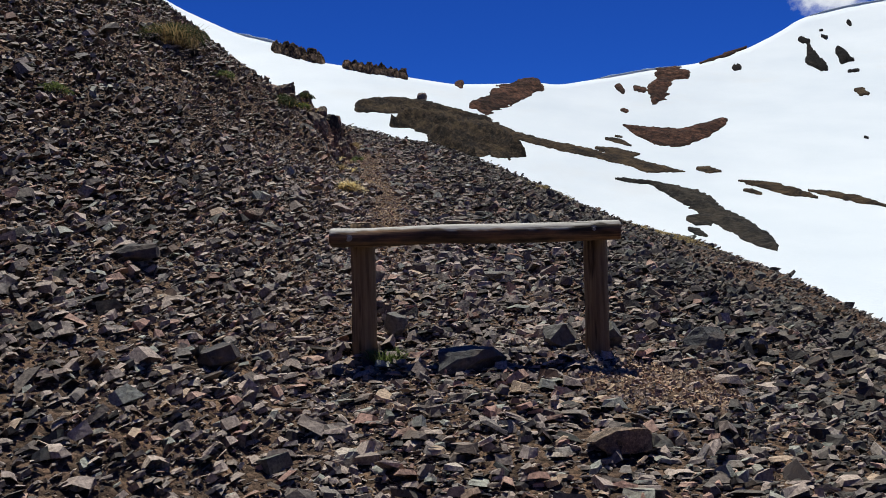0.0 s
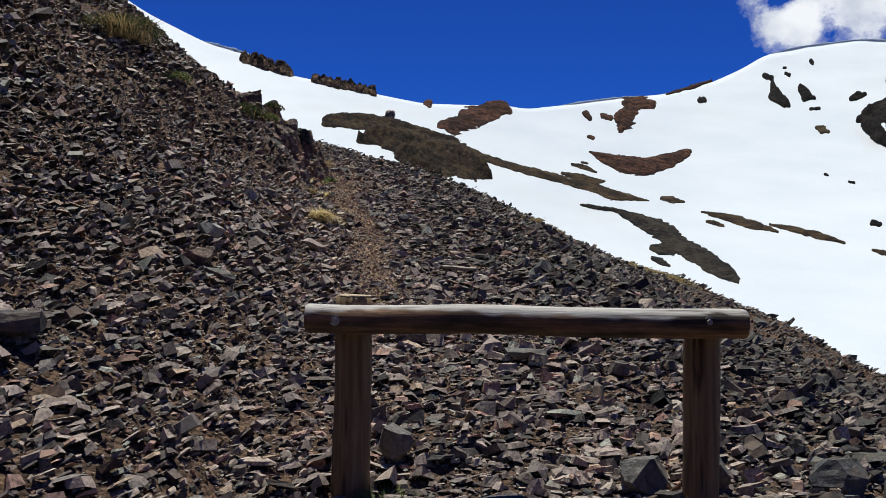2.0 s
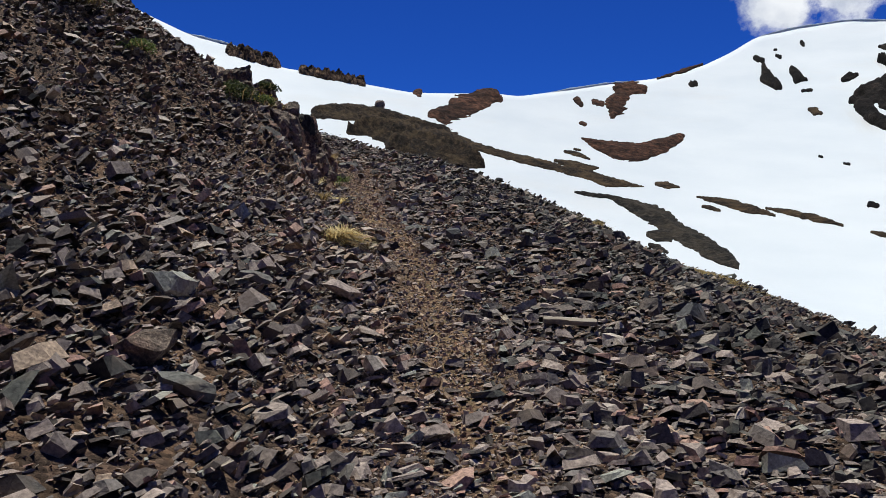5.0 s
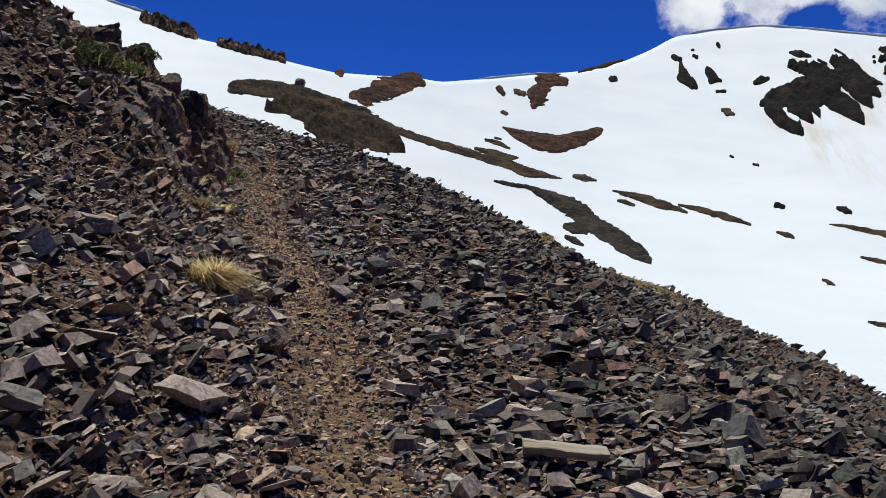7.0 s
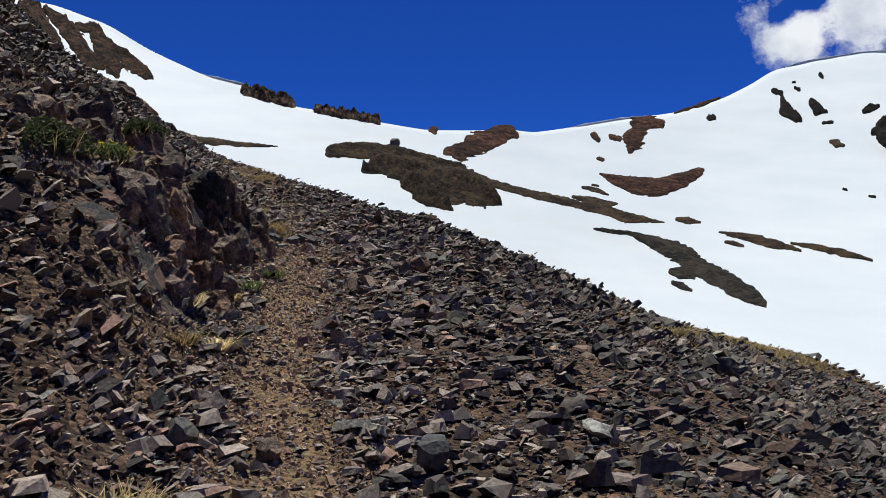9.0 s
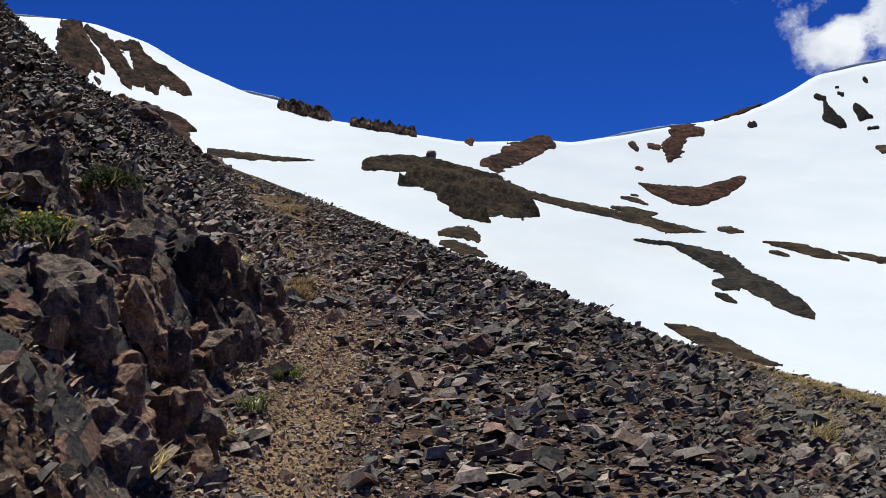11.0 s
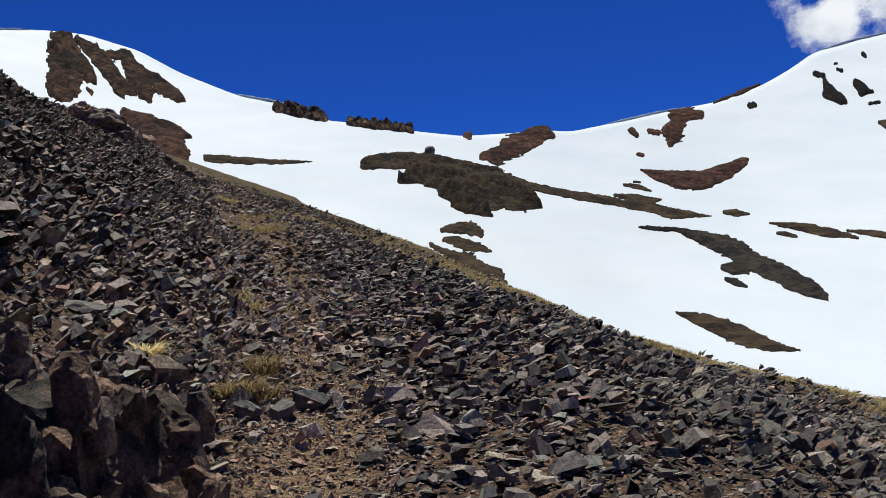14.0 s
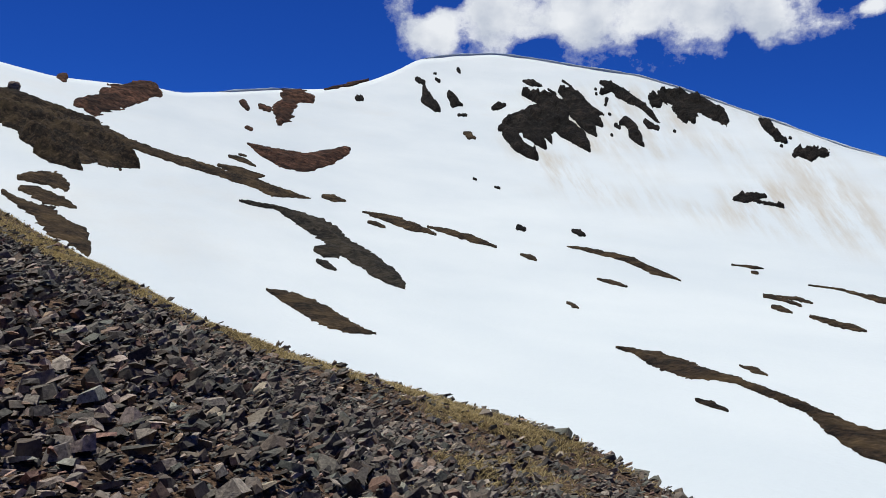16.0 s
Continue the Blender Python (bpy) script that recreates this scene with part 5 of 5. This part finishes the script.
# ---- rock outcrop beside the trail ----
def rock_face():
    """The outcrop's bedrock: the bank pushed outwards in broken planes."""
    y, u = np.meshgrid(np.arange(11.9, 16.5, 0.017), np.concatenate([np.arange(-1.9, -0.9, 0.02), np.arange(-0.9, -0.1, 0.0125)]), indexing="ij")
    x = trail_x(y) + u
    z = ground(x, y)
    h1, c1 = facets(x / 0.34, y / 0.3 + 0.4 * z, z / 0.2, 11, 0.5)
    h2, c2 = facets(x / 0.13 + 3, y / 0.12, z / 0.11, 31, 0.6)
    h3, c3 = facets(x / 0.06 + 3, y / 0.055, z / 0.05, 51, 0.6)
    along = smooth(12.0, 13.9, y) * (1 - smooth(15.5, 16.4, y))
    foot = 1 - smooth(-0.5, -0.24, u + 0.10 * vnoise(y / 0.3, y * 0, 71))
    back = smooth(-1.85, -1.15, u + 0.25 * vnoise(y / 0.4, u / 0.4, 72))
    mass = along * foot * back
    push = mass * (0.02 + 0.045 * h1 + 0.014 * h2 + 0.005 * h3) - 0.12 * (1 - smooth(0.1, 0.45, mass))
    for px, py, wide, out in ((-1.95, 14.9, 0.2, 0.1), (-1.78, 15.4, 0.16, 0.08), (-2.15, 13.5, 0.2, 0.06)):
        push = push + mass * out * np.exp(-((x - px) ** 2 * 1.6 + (y - py) ** 2) / wide ** 2)
    v = np.stack([x + 0.55 * push, y - 0.12 * push, z + 0.55 * push], -1)
    me = mesh_of("rock_face", v.reshape(-1, 3), quads(*y.shape))
    a = me.attributes.new("facet", "FLOAT", "POINT")
    a.data.foreach_set("value", np.clip(0.65 * c1 + 0.35 * c2, 0, 1).ravel().astype(np.float32))
    return me


outcrop = tagged(new("rock_outcrop"), "broken dark rock outcrop standing beside the trail", "outcrop")
outcrop.matrix_world = pose(-2.0, 13.8, gz(-2.0, 13.8))
r = random.Random(5)
face_ob = place("rock_face", rock_face(), M_FACE, outcrop, "jagged near-black and rusty bedrock")
face_ob.matrix_local = outcrop.matrix_world.inverted()


def upright(seed, size):
    """Steep jointed bedrock: a box split along near-vertical planes, chipped over its top, its faces fractured."""
    g = random.Random(seed)
    bm = bmesh.new()
    bmesh.ops.create_cube(bm, size=1.0)
    for k in range(15):
        steep = k < 8
        n = Vector((g.gauss(0, 1), g.gauss(0, 1), g.gauss(0, 0.22) if steep else abs(g.gauss(0.9, 0.4)))).normalized()
        out = bmesh.ops.bisect_plane(bm, geom=bm.verts[:] + bm.edges[:] + bm.faces[:], plane_co=n * (g.uniform(0.36, 0.5) if steep else g.uniform(0.34, 0.52)), plane_no=n, clear_outer=True)
        cut = [e for e in out["geom_cut"] if isinstance(e, bmesh.types.BMEdge)]
        if cut:
            bmesh.ops.contextual_create(bm, geom=cut)
    bmesh.ops.triangulate(bm, faces=bm.faces)
    bmesh.ops.scale(bm, vec=size, verts=bm.verts)
    for step in (0.12, 0.06, 0.035):
        bmesh.ops.subdivide_edges(bm, edges=[e for e in bm.edges if e.calc_length() > step], cuts=1)
        bmesh.ops.triangulate(bm, faces=bm.faces)
    bm.normal_update()
    q = np.array([v.co[:] for v in bm.verts]) + seed * 1.7
    h1, _ = facets(q[:, 0] / 0.15, q[:, 1] / 0.15, q[:, 2] / 0.24, seed, 0.6)
    h2, _ = facets(q[:, 0] / 0.055, q[:, 1] / 0.055, q[:, 2] / 0.07, seed + 9, 0.6)
    deep = min(1.0, min(size) / 0.2)
    for v, a, b in zip(bm.verts, h1, h2):
        v.co += v.normal * deep * (0.019 * a + 0.009 * b)
    bmesh.ops.recalc_face_normals(bm, faces=bm.faces)
    return bm


def outcrop_block(bm, x, y, z, rx, ry, rz, mat=None):
    ob = part("rock_block", bm, mat or M_CRAG, outcrop)
    ob.matrix_local = outcrop.matrix_world.inverted() @ pose(x, y, z, rx, ry, rz)


# the great upright slabs: middle of the front, top, width, depth, height
SLABS = (
        (-1.86, 14.70, 3.84, 0.34, 0.34, 0.66), (-1.94, 15.04, 3.86, 0.32, 0.36, 0.56), (-2.16, 14.60, 3.92, 0.28, 0.3, 0.5), (-2.05, 14.40, 3.70, 0.22, 0.26, 0.42), (-1.97, 13.96, 3.84, 0.24, 0.32, 0.5),
        (-2.26, 14.46, 4.18, 0.32, 0.36, 0.5), (-1.80, 15.54, 3.68, 0.24, 0.3, 0.5), (-1.66, 15.58, 3.44, 0.2, 0.22, 0.38), (-1.78, 15.93, 3.70, 0.24, 0.26, 0.42), (-2.06, 16.26, 3.67, 0.26, 0.26, 0.34),
        (-1.80, 15.16, 3.80, 0.13, 0.22, 0.5), (-2.20, 13.62, 3.82, 0.28, 0.32, 0.55), (-2.25, 13.06, 3.67, 0.3, 0.26, 0.5), (-2.50, 13.22, 3.98, 0.3, 0.32, 0.48), (-2.68, 13.66, 4.20, 0.32, 0.34, 0.42),
        (-1.94, 13.42, 3.52, 0.24, 0.26, 0.44), (-1.80, 13.38, 3.28, 0.22, 0.26, 0.36), (-2.10, 12.82, 3.34, 0.28, 0.22, 0.36), (-1.86, 12.72, 3.10, 0.2, 0.2, 0.26), (-1.58, 13.44, 3.05, 0.24, 0.34, 0.34),
        (-1.78, 14.06, 3.28, 0.22, 0.24, 0.34), (-2.38, 13.96, 4.08, 0.28, 0.3, 0.42), (-1.74, 14.36, 3.38, 0.2, 0.22, 0.34), (-2.62, 14.26, 4.30, 0.3, 0.3, 0.36), (-2.18, 15.36, 4.06, 0.3, 0.3, 0.42),
        (-1.95, 15.62, 3.79, 0.26, 0.3, 0.4), (-2.4, 14.95, 4.24, 0.28, 0.28, 0.36))
for k, (x, y, top, w, d, h) in enumerate(SLABS):
    outcrop_block(upright(150 + k, (w, d, h)), x, y + d * 0.5, top - h * 0.47, r.uniform(-2, 10), r.uniform(-7, 7), r.uniform(-26, 26), M_SHADECRAG if k in (0, 1, 2, 6, 7, 8, 10) else None)
    for q in range(8):
        c = r.uniform(0.05, 0.1) if q < 4 else r.uniform(0.1, 0.2)
        low = r.random() ** 1.3
        lean = 30 if q < 4 else 13
        outcrop_block((block if q < 4 else upright)(*((600 + k * 12 + q, (c, c * r.uniform(0.5, 1.0), c * r.uniform(0.6, 1.6))) + ((10, 0.02) if q < 4 else ()))), x + r.uniform(-0.6, 0.6) * w, y + r.uniform(-0.02, 0.12) + 0.3 * d * (1 - low), top - 0.03 - low * 0.8 * h, r.uniform(-lean, lean), r.uniform(-lean, lean), r.uniform(0, 180))

# lower rocks at the outcrop's foot, rusty and earth-stained: middle of the front, top, width, depth, height
FOOT = (
    (-1.57, 13.52, 3.13, 0.28, 0.3, 0.4), (-1.77, 13.85, 3.38, 0.28, 0.26, 0.34), (-1.72, 13.24, 3.26, 0.22, 0.22, 0.34), (-1.84, 13.22, 3.68, 0.25, 0.28, 0.56), (-1.73, 14.66, 3.50, 0.15, 0.2, 0.42),
    (-1.83, 13.68, 3.60, 0.22, 0.24, 0.4), (-1.66, 13.02, 3.12, 0.28, 0.24, 0.28), (-1.73, 14.93, 3.52, 0.28, 0.26, 0.46), (-1.93, 13.96, 3.66, 0.24, 0.22, 0.3), (-1.72, 14.38, 3.36, 0.13, 0.18, 0.36),
    (-1.66, 15.6, 3.5, 0.24, 0.26, 0.46), (-2.0, 15.8, 3.74, 0.27, 0.24, 0.4), (-2.26, 15.17, 4.14, 0.24, 0.24, 0.32))
for k, (x, y, top, w, d, h) in enumerate(FOOT):
    outcrop_block(upright(900 + k, (w * 1.1, d, h)), x, y + d * 0.42, top - h * 0.46, r.uniform(-4, 8), r.uniform(-9, 9), r.uniform(-30, 30), None if k in (0, 3, 5, 8, 10, 11) else M_RUST)

for k in range(120):
    y = 12.2 + 3.9 * ((k * 0.618034) % 1.0)
    row = k % 6
    face = -1.66 - 0.10 * math.sin(y * 2.3) - 0.04 * (y - 12) - 0.25 * max(0.0, 12.9 - y)
    x = face - (-0.08, 0.1, 0.3, 0.55, 0.85, 1.25)[row] + r.uniform(-0.1, 0.08)
    mid = max(0.0, 1 - abs(y - 14.5) / 2.4)
    w = r.uniform(0.05, 0.13) * (0.75 + 0.4 * mid)
    h = w * r.uniform(0.5, 1.1)
    outcrop_block(block(200 + k, (w, w * r.uniform(0.5, 1.1), h), 10, 0.03), x, y, gz(x, y) + h * 0.15 + r.uniform(0, 0.06) * mid, r.uniform(-25, 25), r.uniform(-25, 15), r.uniform(0, 180))


# ---- plants ----
def blades(count, height, spread, lean, seed, width=0.006, at=None, fall=(0, 0, 0)):
    """Thin bent blades of grass as one mesh."""
    g = np.random.default_rng(seed)
    a, q = g.uniform(0, 2 * np.pi, count), np.sqrt(g.random(count)) * spread
    root = np.stack([np.cos(a) * q, np.sin(a) * q, np.zeros(count)], -1) if at is None else at
    way = a + g.normal(0, 0.5, count)
    h, out = height * g.uniform(0.5, 1.1, count), height * lean * g.uniform(0.2, 1.2, count)
    side = np.stack([-np.sin(way), np.cos(way), np.zeros(count)], -1) * width * g.uniform(0.6, 1.3, count)[:, None]
    fwd = np.stack([np.cos(way), np.sin(way), np.zeros(count)], -1)
    up = np.array((0, 0, 1.0))
    m1 = root + fwd * (out * 0.35)[:, None] + up * (h * 0.62)[:, None]
    tip = root + fwd * out[:, None] + up * (h * 0.86)[:, None]
    m1, tip = m1 + np.array(fall) * 0.35 * g.uniform(0.4, 1.2, count)[:, None], tip + np.array(fall) * g.uniform(0.1, 1.3, count)[:, None]
    v = np.stack([root - side, root + side, m1 - side * 0.8, m1 + side * 0.8, tip], 1).reshape(-1, 3)
    b = np.arange(count)[:, None] * 5
    f = np.concatenate([b + (0, 1, 3), b + (0, 3, 2), b + (2, 3, 4)], 0)
    return v, f


def tuft(x, y, height, spread, count, seed, label, mat=None, lean=1.3, name="grass_tuft", fall=(0, 0, 0)):
    v, f = blades(count, height, spread, lean, seed, 0.004, fall=fall)
    ob = place(name, mesh_of(name, v, f), mat or M_STRAW)
    ob.matrix_world = pose(x, y, gz(x, y) - 0.01)
    return tagged(ob, label, "grass", "grass tufts beside the trail")


def leaves(count, radius, height, seed, size):
    """A low cushion of small leaves with an uneven outline."""
    g = np.random.default_rng(seed)
    a, q, h = g.uniform(0, 2 * np.pi, count), np.sqrt(g.random(count)), g.random(count)
    lump = 1 + 0.35 * np.sin(a * 3 + seed) + 0.2 * np.sin(a * 7 + 2 * seed)
    c = np.stack([np.cos(a) * q * radius * lump, np.sin(a) * q * radius * lump, height * np.sqrt(np.clip(1 - q * q, 0, 1)) * (0.55 + 0.5 * h)], -1)
    p, s = g.normal(size=(count, 3)), g.normal(size=(count, 3))
    p /= np.linalg.norm(p, axis=1)[:, None]
    s = np.cross(p, s)
    s /= np.linalg.norm(s, axis=1)[:, None]
    k = size * g.uniform(0.6, 1.3, count)[:, None]
    v = np.stack([c - p * k, c + s * k * 0.5, c + p * k, c - s * k * 0.5], 1).reshape(-1, 3)
    b = np.arange(count)[:, None] * 4
    return v, np.concatenate([b + (0, 1, 2), b + (0, 2, 3)], 0)


def shrub(x, y, radius, height, count, seed, label, leaf=0.018, mat=None, straw=0, flowers=0, base=None):
    top = tagged(new("low_shrub"), label, "shrub", "low shrubs on the slope")
    top.matrix_world = pose(x, y, (gz(x, y) if base is None else base) - 0.02)
    v, f = leaves(count, radius, height, seed, leaf)
    place("foliage", mesh_of("foliage", v, f), mat or M_GREEN, top)["kind"] = "stuff"
    v, f = blades(24 + straw, height * 0.95, radius * 0.85, 0.9, seed + 1, 0.004)
    place("straw", mesh_of("straw", v, f), M_BROWNGRASS, top, "dry straw-coloured stems")["kind"] = "stuff"
    if flowers:
        v, f = leaves(flowers, radius * 0.9, height, seed + 2, 0.013)
        v[:, 2] += height * 0.25
        place("flowers", mesh_of("flowers", v, f), M_YELLOW, top, "small yellow flowers")["kind"] = "stuff"
    return top


tuft(-1.22, 10.95, 0.2, 0.07, 800, 1, "bleached dry grass tuft beside the trail", lean=0.75, fall=(0.15, -0.08, -0.13))
tuft(-1.33, 12.84, 0.11, 0.05, 90, 2, "yellow-green grass tuft below the outcrop", fall=(0.05, -0.05, -0.04))
tuft(-1.48, 12.72, 0.11, 0.06, 90, 3, "dry grass tuft below the outcrop", M_BROWNGRASS, fall=(0.05, -0.05, -0.04))
tuft(-1.5, 13.83, 0.13, 0.05, 90, 4, "dry grass tuft against the outcrop", lean=0.7, fall=(0.06, -0.05, -0.05))
tuft(-1.58, 13.26, 0.11, 0.05, 70, 21, "dry grass tuft against the outcrop")
tuft(-1.95, 14.1, 0.13, 0.06, 60, 22, "pale grass tuft growing from the outcrop")
tuft(-2.1, 13.7, 0.15, 0.08, 80, 23, "pale grass tuft growing from the outcrop")
tuft(-0.36, 5.2, 0.11, 0.11, 260, 5, "green grass clump at the foot of the barrier post", M_GREEN, 0.9)
tuft(-1.86, 17.2, 0.09, 0.2, 420, 6, "flattened dry brown grass beside the trail", M_BROWNGRASS, 2.0)
tuft(-1.72, 17.25, 0.1, 0.12, 160, 9, "flattened dry brown grass beside the trail", M_BROWNGRASS, 1.8)
tuft(-1.78, 17.7, 0.16, 0.08, 220, 7, "dry brown grass tuft beside the trail", M_BROWNGRASS, 1.0)
tuft(-2.18, 16.92, 0.13, 0.06, 200, 8, "pale dry grass tuft hanging over a stone", M_STRAW, fall=(0.08, -0.06, -0.06))
for k, (x, y, wide, count) in enumerate(((2.35, 18.05, 0.16, 260), (2.62, 18.3, 0.14, 200), (2.38, 17.25, 0.15, 240), (2.1, 16.5, 0.1, 140), (1.82, 15.8, 0.12, 200))):
    tuft(x, y, 0.1, wide, count, 50 + k, "straw-coloured grass clump on the brow of the scree", M_BROWSTRAW, 1.5)
tuft(-3.1, 24.3, 0.09, 0.3, 260, 10, "brown grass clump beside the trail", M_BROWNGRASS, 1.6)
tuft(-3.6, 25.6, 0.08, 0.45, 420, 24, "brown grass clump beside the trail", M_BROWNGRASS, 1.6)
tuft(-1.42, 14.95, 0.09, 0.09, 110, 11, "small green grass tuft under the outcrop", M_GREEN)
tuft(-1.45, 14.3, 0.1, 0.07, 90, 25, "small green grass tuft under the outcrop", M_GREEN)
shrub(-2.38, 13.32, 0.22, 0.24, 3600, 12, "dark green shrub on top of the outcrop", 0.013, M_SHRUB, base=3.74)
shrub(-2.12, 13.62, 0.14, 0.11, 1300, 18, "yellow-flowered green shrub on the outcrop", 0.012, flowers=40, base=3.78)
shrub(-2.27, 14.66, 0.14, 0.13, 2000, 13, "dark green shrub with small pale flowers on the outcrop", 0.012, M_SHRUB, base=4.12)
shrub(-3.9, 12.95, 0.42, 0.34, 5200, 15, "dark straw-tipped shrub high on the rubble slope", 0.015, M_SHRUB, straw=420)
shrub(-3.14, 12.7, 0.18, 0.13, 900, 16, "small green shrub on the rubble slope", 0.014)
shrub(-3.76, 8.5, 0.16, 0.12, 700, 17, "small green shrub among stones", 0.014)


for k, (x, y, size, turn) in enumerate(((-18.9, 62.7, (2.4, 1.8, 1.7), 5), (-17.6, 61.6, (1.2, 1.0, 0.9), 80), (-8.75, 31.9, (0.8, 0.7, 0.5), 130), (-8.2, 31.9, (1.0, 0.7, 0.62), 10), (-7.7, 31.8, (0.5, 0.5, 0.45), 40), (-6.7, 31.0, (0.5, 0.4, 0.3), 70), (-6.3, 31.2, (0.7, 0.5, 0.36), 20), (-5.9, 31.0, (0.45, 0.4, 0.34), 100))):
    ob = part("boulder", craggy(60 + k, size), M_CRAG, None, "dark jagged rock on the crest of the slope")
    ob["category"] = "boulder"
    ob.matrix_world = pose(x, y, gz(x, y) + size[2] * 0.12, 0, 8, turn)

n = 420000
xs, ys = rng.uniform(-8, 9, n), rng.uniform(15.5, 40, n)
ok = rng.random(n) < turf_rim(xs, ys)
xs, ys = xs[ok], ys[ok]
v, f = blades(len(xs), np.where(xs < -2.4, 0.045, 0.075), 0, 1.8, 40, 0.007, np.stack([xs, ys, ground(xs, ys) - 0.01], -1))
tagged(place("brow_grass", mesh_of("brow_grass", v, f), M_BROWSTRAW), "dry yellow grass along the brow of the slope", "grass", kind="stuff")

# ---- a plank lying on the scree ----
bm = bmesh.new()
bmesh.ops.create_cube(bm, size=1.0)
bmesh.ops.scale(bm, vec=(0.3, 0.085, 0.03), verts=bm.verts)
bmesh.ops.subdivide_edges(bm, edges=[e for e in bm.edges if abs(e.verts[0].co.x - e.verts[1].co.x) > 0.1], cuts=9, use_grid_fill=True)
for v in bm.verts:
    v.co += Vector((0.012 * noise.noise(v.co * 40), 0.005 * noise.noise(v.co * 22), 0.004 * noise.noise(v.co * 18)))
bmesh.ops.bevel(bm, geom=[e for e in bm.edges if len(e.link_faces) == 2 and e.calc_face_angle(0) > 1.0], offset=0.003, segments=1, affect="EDGES")
plank = tagged(part("plank", bm, M_PLANK, None, "short weathered plank lying on the stones"), category="plank")
plank.matrix_world = pose(0.2, 9.42, gz(0.2, 9.42) + 0.06, 6, 4, -12)

# ---- boulder on the far mound ----
at = bowl(-0.95, 9.75)
ob = part("boulder", craggy(77, (3.0, 2.4, 3.0), 0.6, 0.6), M_RUST, None, "lone reddish boulder standing on the far mound")
ob["category"] = "boulder"
ob.matrix_world = pose(at[0], at[1], at[2] + 0.9, 8, 12, 20)


# ---- cliffs under the ridge ----
def cliff(a0, a1, e0, e1, tall, count, seed, label):
    """A row of broken rock pillars along the rim."""
    g = random.Random(seed)
    base = bowl((a0 + a1) / 2, (e0 + e1) / 2)
    top = tagged(new("ridge_cliff"), label, "cliff")
    top.matrix_world = pose(*base)
    for k in range(count):
        s = (k + 0.5) / count
        az, el = a0 + (a1 - a0) * s, e0 + (e1 - e0) * s
        p = bowl(az, el)
        d = float(np.linalg.norm(p - HUB))
        wide = math.radians((a1 - a0) / count) * d * g.uniform(1.3, 1.7)
        h = math.radians(tall * g.uniform(0.75, 1.1)) * d
        ob = part("rock_pillar", craggy(seed * 50 + k, (wide, wide, h), 0.4, 0.8), M_LITCLIFF, top)
        p = p + (HUB - p) * (1, 1, 0) / d * wide * 0.7
        ob.matrix_local = top.matrix_world.inverted() @ pose(p[0], p[1], p[2] - h * 0.22, g.uniform(-35, -15), g.uniform(-12, 12), -az + g.uniform(-25, 25))


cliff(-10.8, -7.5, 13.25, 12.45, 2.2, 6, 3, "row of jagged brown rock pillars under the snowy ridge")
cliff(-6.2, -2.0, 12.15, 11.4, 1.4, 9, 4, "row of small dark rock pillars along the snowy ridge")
